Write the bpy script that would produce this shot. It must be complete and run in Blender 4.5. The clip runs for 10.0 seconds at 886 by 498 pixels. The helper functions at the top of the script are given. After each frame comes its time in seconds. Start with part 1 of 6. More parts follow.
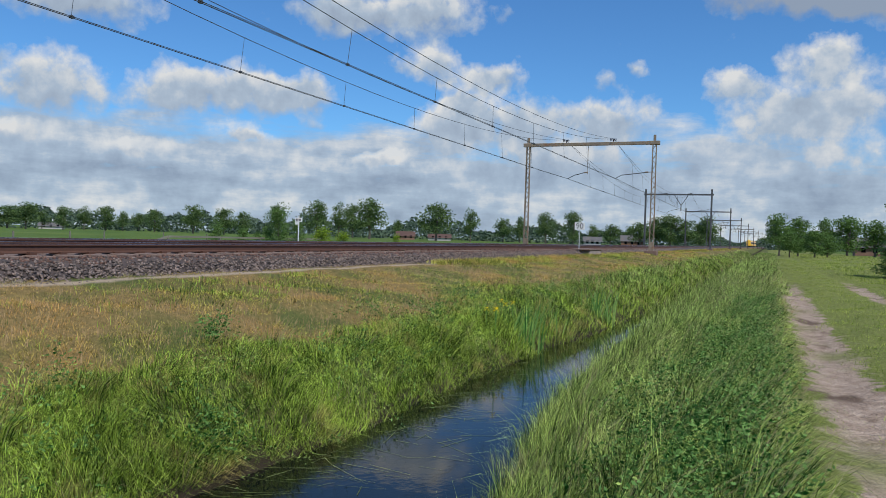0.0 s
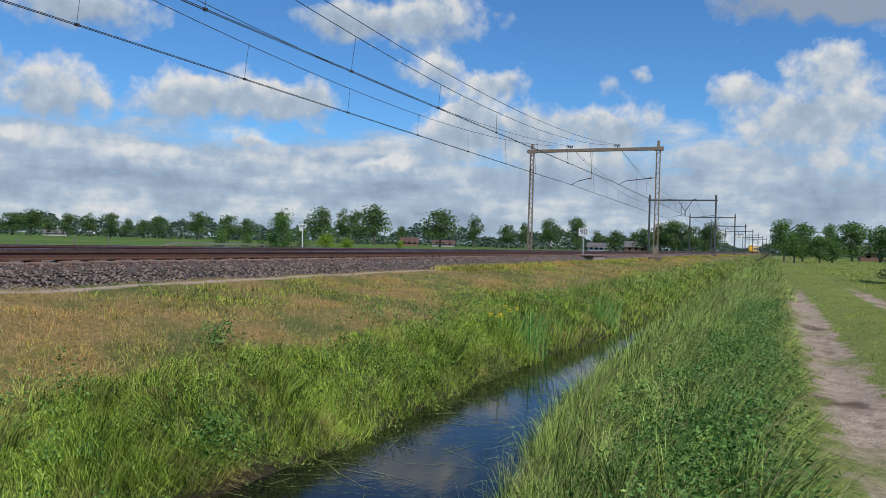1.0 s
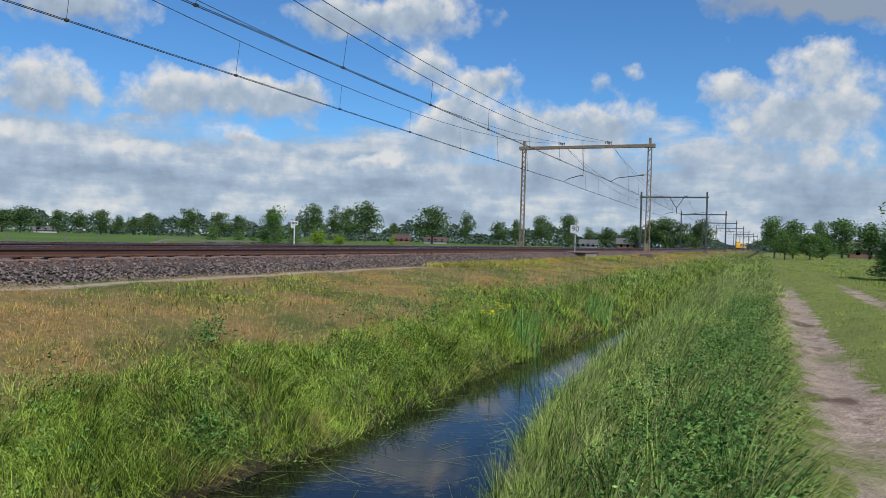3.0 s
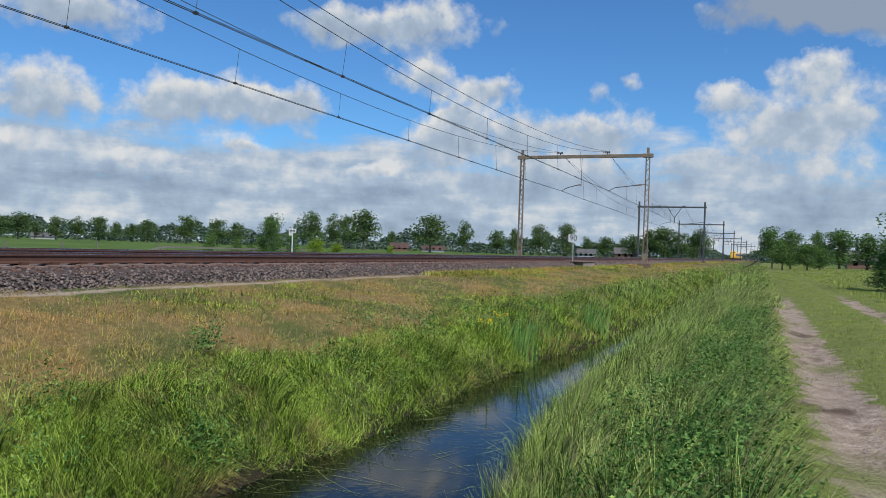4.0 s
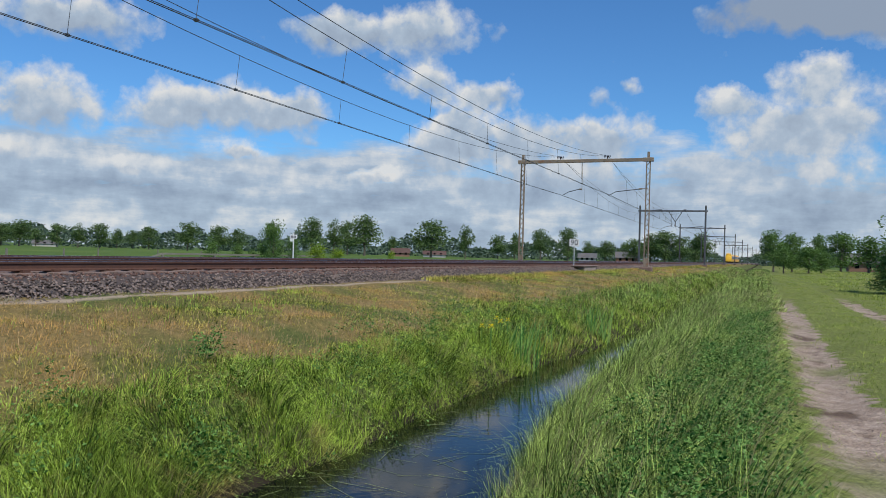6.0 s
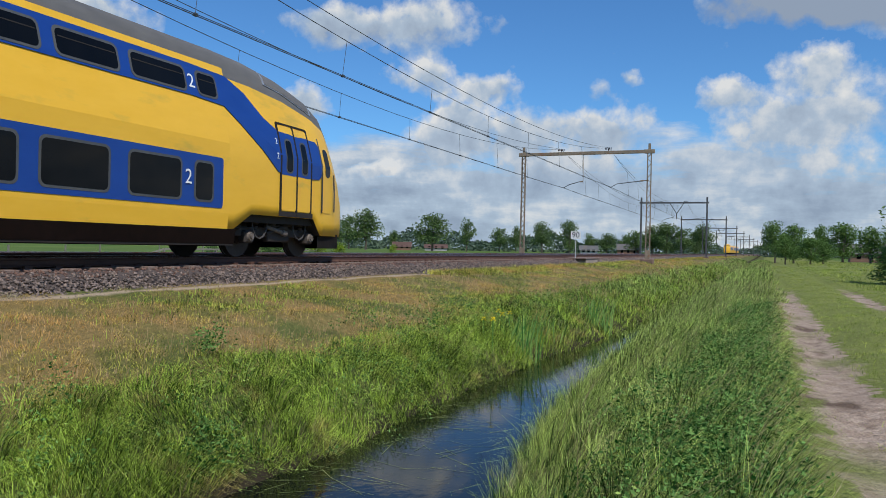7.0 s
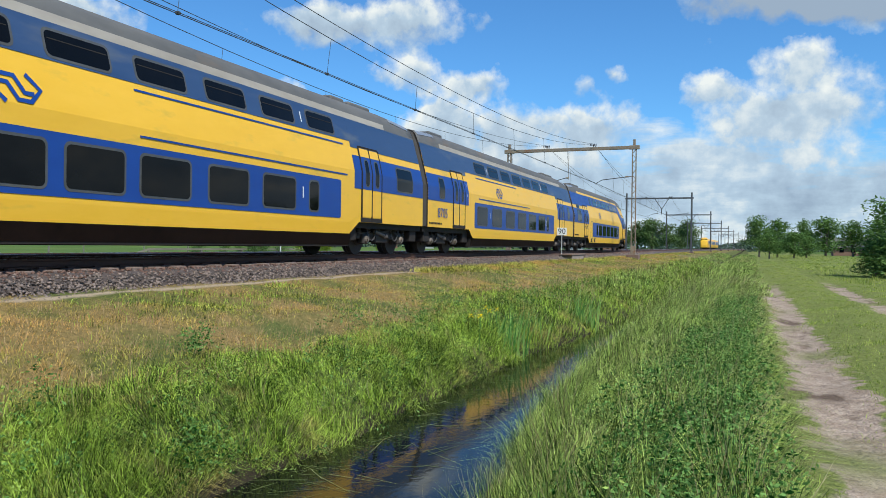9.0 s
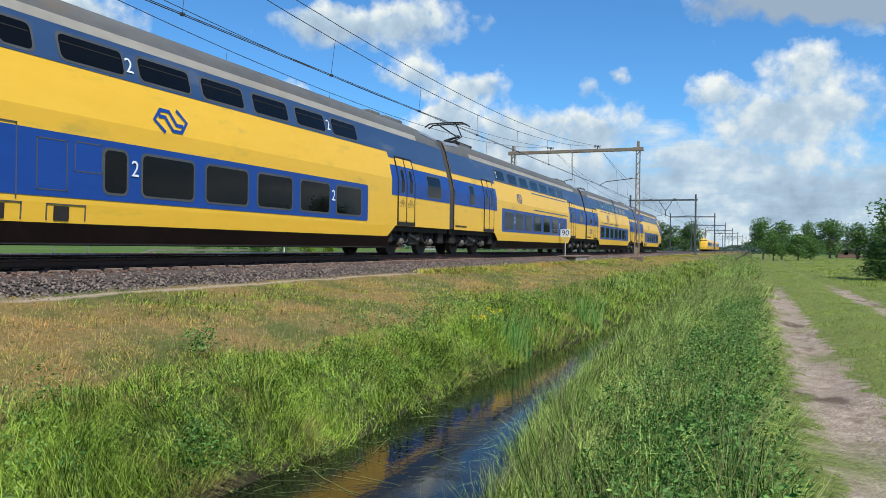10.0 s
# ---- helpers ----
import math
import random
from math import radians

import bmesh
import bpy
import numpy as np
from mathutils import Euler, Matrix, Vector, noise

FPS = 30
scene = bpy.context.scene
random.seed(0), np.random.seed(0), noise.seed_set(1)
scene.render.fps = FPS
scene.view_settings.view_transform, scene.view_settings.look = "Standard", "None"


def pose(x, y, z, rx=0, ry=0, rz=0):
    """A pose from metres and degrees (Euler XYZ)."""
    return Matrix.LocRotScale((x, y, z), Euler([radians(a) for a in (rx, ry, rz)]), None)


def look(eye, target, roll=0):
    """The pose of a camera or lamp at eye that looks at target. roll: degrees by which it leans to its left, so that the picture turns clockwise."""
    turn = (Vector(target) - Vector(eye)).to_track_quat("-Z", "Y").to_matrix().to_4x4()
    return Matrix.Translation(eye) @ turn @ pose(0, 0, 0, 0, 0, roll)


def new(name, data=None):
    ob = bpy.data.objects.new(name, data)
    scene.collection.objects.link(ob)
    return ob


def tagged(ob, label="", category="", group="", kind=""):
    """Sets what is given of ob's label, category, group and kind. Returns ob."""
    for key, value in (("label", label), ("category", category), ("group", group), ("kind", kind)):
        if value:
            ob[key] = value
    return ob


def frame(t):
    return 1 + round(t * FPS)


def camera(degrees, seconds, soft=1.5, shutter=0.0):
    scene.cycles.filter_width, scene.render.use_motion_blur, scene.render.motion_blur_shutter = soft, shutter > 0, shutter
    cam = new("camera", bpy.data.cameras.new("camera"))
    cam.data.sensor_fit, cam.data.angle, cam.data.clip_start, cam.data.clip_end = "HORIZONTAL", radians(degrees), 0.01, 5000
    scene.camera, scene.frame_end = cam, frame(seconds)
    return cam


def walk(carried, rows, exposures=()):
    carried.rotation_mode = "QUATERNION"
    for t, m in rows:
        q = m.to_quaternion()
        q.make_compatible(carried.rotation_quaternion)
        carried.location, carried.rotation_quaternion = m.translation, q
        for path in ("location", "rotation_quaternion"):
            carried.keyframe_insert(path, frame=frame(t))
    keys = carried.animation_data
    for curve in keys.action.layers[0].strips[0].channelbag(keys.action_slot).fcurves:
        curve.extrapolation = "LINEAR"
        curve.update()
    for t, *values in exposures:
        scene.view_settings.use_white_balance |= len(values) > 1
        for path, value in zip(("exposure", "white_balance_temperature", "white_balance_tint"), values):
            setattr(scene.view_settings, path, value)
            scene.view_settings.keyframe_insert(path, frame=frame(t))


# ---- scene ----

# ---------------- camera ----------------
EYE = (0.0, 0.0, 1.63)
cam = camera(60.28, 10.0, soft=0.6)
TURN = [
    (0.0, 23.042, -0.895, -1.709), (0.5, 23.341, -0.710, -1.805), (1.0, 23.332, -0.441, -1.618), (1.5, 23.723, -0.201, -1.433),
    (2.0, 23.498, -0.686, -1.227), (2.5, 22.988, -0.740, -1.348), (4.0, 22.584, -0.010, -1.922), (4.5, 22.727, 0.428, -2.182),
    (5.0, 22.699, 0.686, -1.899), (5.5, 22.652, 0.651, -1.747), (7.0, 22.768, -0.128, -1.210), (7.5, 22.783, 0.025, -1.128),
    (8.0, 22.660, 0.108, -1.381), (8.5, 22.179, 0.035, -0.804), (9.0, 21.756, -0.299, -0.656), (9.5, 21.628, -0.295, -1.218),
    (10.0, 22.016, -0.200, -0.795)]
walk(cam, [(t, pose(*EYE, 90 + p, r, y)) for t, y, p, r in TURN],
     exposures=[(0.0, -0.47, 6450, 9), (6.8, -0.47, 6450, 9), (7.5, -0.30, 6450, 7), (8.4, -0.13, 6400, 3), (10.0, -0.13, 6400, 3)])

# ---------------- sky and sun ----------------
SUN_ELEV, SUN_AZ = 52.0, 128.0        # degrees; azimuth clockwise from +y
CLOUDS = [  # azimuth, elevation, half width, half height of the cumulus heaps in degrees, lightness, thickness
    (-50.5, 9.3, 4.5, 3.1, 0.05, 1), (-43.4, 9.6, 3.4, 2.5, 0.1, 1), (-38.8, 10.2, 4.0, 2.5, 0.1, 1), (-33.9, 10.2, 3.4, 1.9, 0, 1), (-49.2, 14.9, 6.8, 1.9, -0.1, 1),
    (-54.5, 11.2, 1.7, 1.7, 0, 0.8), (-31.2, 15.9, 4.4, 1.8, -0.1, 1), (-24.9, 16.2, 5.4, 2.5, 0, 1), (-24.2, 12.6, 2.6, 1.9, 0.3, 1), (-19.5, 11.9, 2.6, 1.3, 0.1, 1),
    (-23.4, 8.0, 3.6, 2.0, 0.2, 1), (-17.5, 8.9, 4.4, 2.3, 0.05, 1), (-10.9, 9.0, 4.4, 2.1, 0.1, 1), (-14.5, 6.0, 11.0, 2.5, 0, 0.9), (2.8, 12.6, 3.2, 1.7, 0.35, 1),
    (-2.7, 11.0, 2.8, 1.6, 0.25, 1), (4.9, 10.0, 4.9, 2.8, 0.1, 0.75), (0.8, 9.5, 4.7, 2.1, 0.05, 0.7), (-1.7, 7.5, 6.4, 2.1, 0.1, 0.6), (4.0, 6.2, 6.4, 2.8, 0.15, 0.65),
    (2.6, 16.9, 8.5, 2.0, -1.3, 1.3), (9.0, 15.8, 6.0, 2.2, -0.8, 1), (-21.8, 9.9, 2.5, 2.5, 0.1, 0.9)]
SMALL = [(-11.1, 11.7, 1.2, 0.9, -0.2, 0.42), (-8.8, 12.3, 1.4, 0.9, 0.0, 0.58), (-18.6, 16.4, 1.3, 0.8, -0.2, 0.42), (-27.0, 12.6, 1.6, 0.9, -0.2, 0.4),
         (-37.9, 6.9, 3.2, 1.2, 0.45, 1), (-28.0, 5.7, 2.3, 0.8, 0.45, 1), (-52.8, 6.0, 3.0, 1.1, 0.3, 1), (-45, 5.6, 4.0, 0.9, 0.2, 0.8), (-33, 8.0, 1.6, 0.8, -0.2, 0.5)]


def node(tree, kind, *links, operation="", data_type="", noise_dimensions="", use_clamp=False):
    n = tree.nodes.new(kind)
    if operation:
        n.operation = operation
    if data_type:
        n.data_type = data_type
    if noise_dimensions:
        n.noise_dimensions = noise_dimensions
    if use_clamp:
        n.use_clamp = True
    for i, v in enumerate(links):
        if v is None:
            continue
        if isinstance(v, bpy.types.NodeSocket):
            tree.links.new(v, n.inputs[i])
        else:
            n.inputs[i].default_value = v
    return n


def mth(tree, op, a, b=None, c=None, clamp=False):
    return node(tree, "ShaderNodeMath", a, b, c, operation=op, use_clamp=clamp).outputs[0]


def make_world():
    world = bpy.data.worlds.new("sky")
    scene.world = world
    world.use_nodes = True
    tr = world.node_tree
    tr.nodes.clear()
    sky = tr.nodes.new("ShaderNodeTexSky")
    sky.sky_type, sky.sun_disc = "NISHITA", False
    sky.sun_elevation, sky.sun_rotation = radians(SUN_ELEV), radians(SUN_AZ)
    sky.air_density, sky.dust_density, sky.ozone_density = 1.0, 0.1, 2.0
    co = node(tr, "ShaderNodeTexCoord").outputs["Generated"]
    sep = node(tr, "ShaderNodeSeparateXYZ", co)
    az = mth(tr, "ARCTAN2", sep.outputs[0], sep.outputs[1])
    el = mth(tr, "ARCSINE", sep.outputs[2])
    uv = node(tr, "ShaderNodeCombineXYZ", mth(tr, "MULTIPLY", az, 57.2958), mth(tr, "MULTIPLY", el, 57.2958), 0.0).outputs[0]
    # billows: three sizes of noise push the outlines about
    big = node(tr, "ShaderNodeTexNoise", co, None, 17.0, 5.0, 0.58, noise_dimensions="3D")
    push = node(tr, "ShaderNodeVectorMath", node(tr, "ShaderNodeVectorMath", big.outputs["Color"], (0.5, 0.5, 0.5), operation="SUBTRACT").outputs[0],
                (4.2, 3.0, 0.0), operation="MULTIPLY").outputs[0]
    p = node(tr, "ShaderNodeVectorMath", uv, push, operation="ADD").outputs[0]
    fine = node(tr, "ShaderNodeTexNoise", co, None, 42.0, 7.0, 0.56, noise_dimensions="3D").outputs["Fac"]
    cells = node(tr, "ShaderNodeTexVoronoi", node(tr, "ShaderNodeVectorMath", co, node(tr, "ShaderNodeVectorMath", big.outputs["Color"], (0.05, 0.05, 0.05), operation="MULTIPLY").outputs[0], operation="ADD").outputs[0], None, 34.0)
    puffs = mth(tr, "SUBTRACT", 0.42, cells.outputs["Distance"])
    fine_c = mth(tr, "MULTIPLY_ADD", puffs, 0.20, mth(tr, "SUBTRACT", fine, 0.5))
    total, lift = 0.0, 0.0
    for a, e, ra, re, light, thick in CLOUDS + SMALL:
        q = node(tr, "ShaderNodeVectorMath", p, (1 / ra, 1 / re, 0), (-a / ra, -e / re, 0), operation="MULTIPLY_ADD").outputs[0]
        ln = node(tr, "ShaderNodeVectorMath", q, operation="LENGTH").outputs["Value"]
        w = mth(tr, "MULTIPLY", mth(tr, "MAXIMUM", mth(tr, "SUBTRACT", 1.12, ln), 0.0), thick)
        qy = mth(tr, "ADD", node(tr, "ShaderNodeSeparateXYZ", q).outputs[1], light)
        lift = mth(tr, "MULTIPLY_ADD", w, qy, lift)
        total = mth(tr, "ADD", w, total)
    rel = mth(tr, "DIVIDE", lift, mth(tr, "ADD", total, 0.02))
    # a broken layer towards the horizon, stretched sideways, and loose cumulus elsewhere in the sky
    flat = node(tr, "ShaderNodeVectorMath", uv, (0.10, 0.40, 0.0), operation="MULTIPLY").outputs[0]
    bands = node(tr, "ShaderNodeTexNoise", flat, None, 1.0, 6.0, 0.6, noise_dimensions="2D").outputs["Fac"]
    elv = mth(tr, "MULTIPLY", el, 57.2958)
    low = mth(tr, "MULTIPLY", mth(tr, "SUBTRACT", mth(tr, "ADD", 8.6, mth(tr, "MULTIPLY", mth(tr, "SUBTRACT", bands, 0.5), 9.0)), elv), 0.4, clamp=True)
    loose = node(tr, "ShaderNodeTexNoise", co, None, 5.5, 6.0, 0.6, noise_dimensions="3D").outputs["Fac"]
    high = mth(tr, "MULTIPLY", mth(tr, "MULTIPLY", mth(tr, "SUBTRACT", loose, 0.56), 7.0, clamp=True), mth(tr, "MULTIPLY", mth(tr, "SUBTRACT", elv, 19.0), 0.2, clamp=True))
    heap = mth(tr, "MULTIPLY", mth(tr, "ADD", mth(tr, "SUBTRACT", total, 0.22), mth(tr, "MULTIPLY", fine_c, 1.1)), 2.0, clamp=True)
    cover = mth(tr, "MAXIMUM", heap, mth(tr, "MAXIMUM", mth(tr, "MULTIPLY", low, 0.96), high))
    # brightness inside the clouds: lit crowns, grey undersides
    glow = mth(tr, "MULTIPLY_ADD", rel, 0.62, mth(tr, "MULTIPLY_ADD", fine_c, 1.1, 0.63))
    glow = mth(tr, "ADD", glow, mth(tr, "MULTIPLY", mth(tr, "SUBTRACT", 0.55, total), 0.35))
    glow_low = mth(tr, "MULTIPLY_ADD", mth(tr, "SUBTRACT", bands, 0.5), 2.0, mth(tr, "MULTIPLY_ADD", fine_c, 1.0, 0.50))
    inside = mth(tr, "MULTIPLY", total, 1.6, clamp=True)
    mixg = node(tr, "ShaderNodeMix", inside, data_type="FLOAT")
    tr.links.new(glow_low, mixg.inputs[2]), tr.links.new(glow, mixg.inputs[3])
    ramp = node(tr, "ShaderNodeValToRGB", mixg.outputs[0])
    ramp.color_ramp.elements[0].position, ramp.color_ramp.elements[0].color = 0.0, (0.38, 0.47, 0.62, 1)
    ramp.color_ramp.elements[1].position, ramp.color_ramp.elements[1].color = 1.0, (0.98, 0.99, 1.0, 1)
    mid = ramp.color_ramp.elements.new(0.5)
    mid.color = (0.55, 0.67, 0.83, 1)
    blue = node(tr, "ShaderNodeVectorMath", sky.outputs[0], (SKY * 0.58, SKY * 1.04, SKY * 1.5), operation="MULTIPLY").outputs[0]
    mix = node(tr, "ShaderNodeMix", cover, data_type="RGBA")
    tr.links.new(blue, mix.inputs[6]), tr.links.new(ramp.outputs[0], mix.inputs[7])
    back = node(tr, "ShaderNodeBackground", mix.outputs[2], 1.0)
    out = node(tr, "ShaderNodeOutputWorld", back.outputs[0])


SKY = 0.115
make_world()
sun_lamp = bpy.data.lights.new("sun", "SUN")
sun_lamp.energy, sun_lamp.angle, sun_lamp.color = 5.0, radians(0.6), (1.0, 0.965, 0.91)
sun = new("sun", sun_lamp)
sa, se = radians(SUN_AZ), radians(SUN_ELEV)
sun.matrix_world = look((60 * math.sin(sa), 60 * math.cos(sa), 70), (60 * math.sin(sa) - math.sin(sa) * math.cos(se), 60 * math.cos(sa) - math.cos(sa) * math.cos(se), 70 - math.sin(se)))


# ---------------- materials ----------------
def surface(name, dark, light, scale=8.0, rough=0.8, bump=0.3, metal=0.0, island=0.0, patch=0.0, patch_colour=None, patch_scale=0.5, stretch=(1, 1, 1), spec=0.5, dist=0.02, coat=0.0, vary=0.9, bias=1.0):
    """Two tones by noise at two sizes; island: how far single pieces differ; patch: larger areas of a third tone."""
    m = bpy.data.materials.new(name)
    m.use_nodes = True
    tr = m.node_tree
    bsdf = tr.nodes["Principled BSDF"]
    co = node(tr, "ShaderNodeTexCoord").outputs["Object"]
    if stretch != (1, 1, 1):
        co = node(tr, "ShaderNodeVectorMath", co, stretch, operation="MULTIPLY").outputs[0]
    n1 = node(tr, "ShaderNodeTexNoise", co, None, scale, 5.0, 0.6).outputs["Fac"]
    n2 = node(tr, "ShaderNodeTexNoise", co, None, scale * 0.13, 3.0, 0.55).outputs["Fac"]
    f = mth(tr, "MULTIPLY_ADD", n2, vary, mth(tr, "MULTIPLY_ADD", n1, vary, 0.5 - vary))
    if island:
        r = node(tr, "ShaderNodeNewGeometry").outputs["Random Per Island"]
        f = mth(tr, "MULTIPLY_ADD", mth(tr, "SUBTRACT", r, 0.5), island, f)
    f = mth(tr, "MAXIMUM", mth(tr, "MINIMUM", f, 1.0), 0.0)
    if bias != 1.0:
        f = mth(tr, "POWER", f, bias)
    mix = node(tr, "ShaderNodeMix", f, data_type="RGBA")
    mix.inputs[6].default_value, mix.inputs[7].default_value = (*dark, 1), (*light, 1)
    col = mix.outputs[2]
    if patch_colour:
        n3 = node(tr, "ShaderNodeTexNoise", co, None, patch_scale, 4.0, 0.6).outputs["Fac"]
        pm = mth(tr, "MULTIPLY", mth(tr, "SUBTRACT", n3, 0.62 - 0.25 * patch), 7.0, clamp=True)
        if island:
            pm = mth(tr, "MULTIPLY", pm, mth(tr, "MULTIPLY_ADD", node(tr, "ShaderNodeNewGeometry").outputs["Random Per Island"], 1.2, 0.2, clamp=True))
        m2 = node(tr, "ShaderNodeMix", pm, data_type="RGBA")
        tr.links.new(col, m2.inputs[6])
        m2.inputs[7].default_value = (*patch_colour, 1)
        col = m2.outputs[2]
    tr.links.new(col, bsdf.inputs["Base Color"])
    bsdf.inputs["Metallic"].default_value = metal
    bsdf.inputs["Specular IOR Level"].default_value = spec
    bsdf.inputs["Coat Weight"].default_value = coat
    tr.links.new(mth(tr, "MULTIPLY_ADD", mth(tr, "SUBTRACT", n1, 0.5), 0.3, rough, clamp=True), bsdf.inputs["Roughness"])
    if bump:
        b = node(tr, "ShaderNodeBump", bump, dist)
        tr.links.new(n1, b.inputs["Height"])
        tr.links.new(b.outputs[0], bsdf.inputs["Normal"])
    return m


def leafy(name, dark, light, **kw):
    """Grass and leaves: thin, letting some light through."""
    m = surface(name, dark, light, rough=0.7, bump=0.0, spec=0.06, **kw)
    tr = m.node_tree
    bsdf = tr.nodes["Principled BSDF"]
    col = bsdf.inputs["Base Color"].links[0].from_socket
    thin = node(tr, "ShaderNodeBsdfTranslucent", col)
    mix = node(tr, "ShaderNodeMixShader", 0.20, bsdf.outputs[0], thin.outputs[0])
    tr.links.new(mix.outputs[0], tr.nodes["Material Output"].inputs[0])
    return m


M = {}
M["grass_tall"] = leafy("grass_tall", (0.010, 0.042, 0.005), (0.64, 0.80, 0.20), scale=3.5, island=1.5, vary=1.9, bias=1.4, patch=0.22, patch_colour=(0.66, 0.60, 0.28), patch_scale=1.6)
M["grass_bank"] = leafy("grass_bank", (0.010, 0.042, 0.004), (0.56, 0.74, 0.115), scale=3.5, island=1.5, vary=2.0, bias=1.4, patch=0.27, patch_colour=(0.66, 0.50, 0.18), patch_scale=1.5)
M["grass_field"] = leafy("grass_field", (0.07, 0.09, 0.012), (0.74, 0.70, 0.15), scale=3.0, island=1.5, vary=1.7, bias=1.3, patch=0.60, patch_colour=(0.78, 0.46, 0.16), patch_scale=0.55)
M["grass_lane"] = leafy("grass_lane", (0.13, 0.21, 0.025), (0.52, 0.58, 0.13), scale=3.0, island=1.1, vary=1.6, patch=0.3, patch_colour=(0.50, 0.43, 0.17), patch_scale=0.8)
M["weed_light"] = leafy("weed_light", (0.05, 0.13, 0.018), (0.44, 0.58, 0.14), scale=3.0, island=1.2)
M["straw"] = leafy("straw", (0.30, 0.25, 0.11), (0.50, 0.44, 0.24), scale=3.0, island=0.8)
M["seed"] = leafy("seed", (0.38, 0.22, 0.11), (0.72, 0.52, 0.29), scale=3.0, island=0.8)
M["nettle"] = leafy("nettle", (0.014, 0.070, 0.010), (0.24, 0.42, 0.11), scale=3.0, island=1.2)
M["iris_leaf"] = leafy("iris_leaf", (0.06, 0.20, 0.04), (0.38, 0.56, 0.15), scale=4.0, island=1.0)
M["petal"] = leafy("petal", (0.80, 0.55, 0.01), (0.90, 0.72, 0.03), scale=20.0)
M["leaf_far"] = leafy("leaf_far", (0.022, 0.058, 0.022), (0.22, 0.31, 0.10), scale=0.5, island=0.45)
M["leaf_mid"] = leafy("leaf_mid", (0.022, 0.07, 0.016), (0.24, 0.37, 0.10), scale=0.7, island=0.45)
M["leaf_bright"] = leafy("leaf_bright", (0.14, 0.24, 0.02), (0.32, 0.42, 0.05), scale=0.7, island=0.9)
M["bark"] = surface("bark", (0.06, 0.045, 0.03), (0.20, 0.17, 0.13), scale=6, rough=0.9, bump=0.6)
M["stone"] = surface("stone", (0.045, 0.036, 0.032), (0.29, 0.215, 0.175), scale=30, rough=0.85, bump=0.4, island=0.9)
M["stone_rust"] = surface("stone_rust", (0.06, 0.032, 0.024), (0.21, 0.115, 0.082), scale=30, rough=0.85, bump=0.4, island=0.9)
# far woodland: distance haze put into the leaf colour as greyer, bluer greens
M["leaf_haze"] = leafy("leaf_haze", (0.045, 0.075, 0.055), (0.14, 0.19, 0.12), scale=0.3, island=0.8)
M["ballast_bed"] = surface("ballast_bed", (0.035, 0.028, 0.025), (0.14, 0.10, 0.085), scale=22, rough=0.9, bump=0.9, dist=0.05)
M["sleeper"] = surface("sleeper", (0.13, 0.085, 0.065), (0.27, 0.19, 0.15), scale=14, rough=0.85, bump=0.3)
M["rail_rust"] = surface("rail_rust", (0.05, 0.022, 0.014), (0.14, 0.06, 0.035), scale=16, rough=0.75, bump=0.2)
M["rail_top"] = surface("rail_top", (0.42, 0.40, 0.38), (0.62, 0.60, 0.58), scale=30, rough=0.28, bump=0.05, metal=1.0)
M["mast_near"] = surface("mast_near", (0.15, 0.11, 0.075), (0.35, 0.28, 0.20), scale=9, rough=0.7, bump=0.25, patch=0.25, patch_colour=(0.25, 0.12, 0.06), patch_scale=2.5)
M["mast_far"] = surface("mast_far", (0.035, 0.04, 0.045), (0.12, 0.12, 0.125), scale=6, rough=0.7, bump=0.1)
M["concrete"] = surface("concrete", (0.20, 0.15, 0.12), (0.42, 0.34, 0.29), scale=10, rough=0.9, bump=0.4)
M["wire"] = surface("wire", (0.035, 0.04, 0.045), (0.08, 0.085, 0.09), scale=5, rough=0.6, bump=0.0)
M["insulator"] = surface("insulator", (0.03, 0.02, 0.018), (0.09, 0.06, 0.05), scale=10, rough=0.25, bump=0.0)
M["sign_white"] = surface("sign_white", (0.62, 0.62, 0.60), (0.82, 0.82, 0.80), scale=6, rough=0.5, bump=0.03)
M["ink"] = surface("ink", (0.015, 0.015, 0.018), (0.04, 0.04, 0.045), scale=10, rough=0.6, bump=0.0)
M["pole_grey"] = surface("pole_grey", (0.32, 0.32, 0.32), (0.55, 0.55, 0.54), scale=8, rough=0.55, bump=0.05)
M["yellow"] = surface("yellow", (0.79, 0.425, 0.026), (0.90, 0.515, 0.055), scale=3.0, rough=0.36, bump=0.02, patch=0.16, patch_colour=(0.66, 0.40, 0.05), patch_scale=1.4, stretch=(1, 0.5, 1.5), spec=0.3)
M["blue"] = surface("blue", (0.009, 0.042, 0.22), (0.017, 0.070, 0.31), scale=3.0, rough=0.38, bump=0.02, stretch=(1, 0.5, 1.5), spec=0.3)
M["blue_worn"] = surface("blue_worn", (0.020, 0.048, 0.125), (0.050, 0.090, 0.185), scale=3.0, rough=0.42, bump=0.03, patch=0.25, patch_colour=(0.10, 0.12, 0.16), patch_scale=0.8, stretch=(1, 0.4, 1.5))
M["roof_grey"] = surface("roof_grey", (0.075, 0.072, 0.07), (0.17, 0.16, 0.15), scale=4.0, rough=0.7, bump=0.1, patch=0.3, patch_colour=(0.16, 0.12, 0.09), patch_scale=1.1, stretch=(1, 0.4, 1))
M["roof_edge"] = surface("roof_edge", (0.26, 0.22, 0.18), (0.44, 0.39, 0.33), scale=4.0, rough=0.7, bump=0.05, stretch=(1, 0.4, 1))
M["under"] = surface("under", (0.008, 0.006, 0.005), (0.035, 0.024, 0.018), scale=7.0, rough=0.8, bump=0.25)
M["bogie"] = surface("bogie", (0.012, 0.009, 0.007), (0.075, 0.055, 0.042), scale=9.0, rough=0.75, bump=0.3)
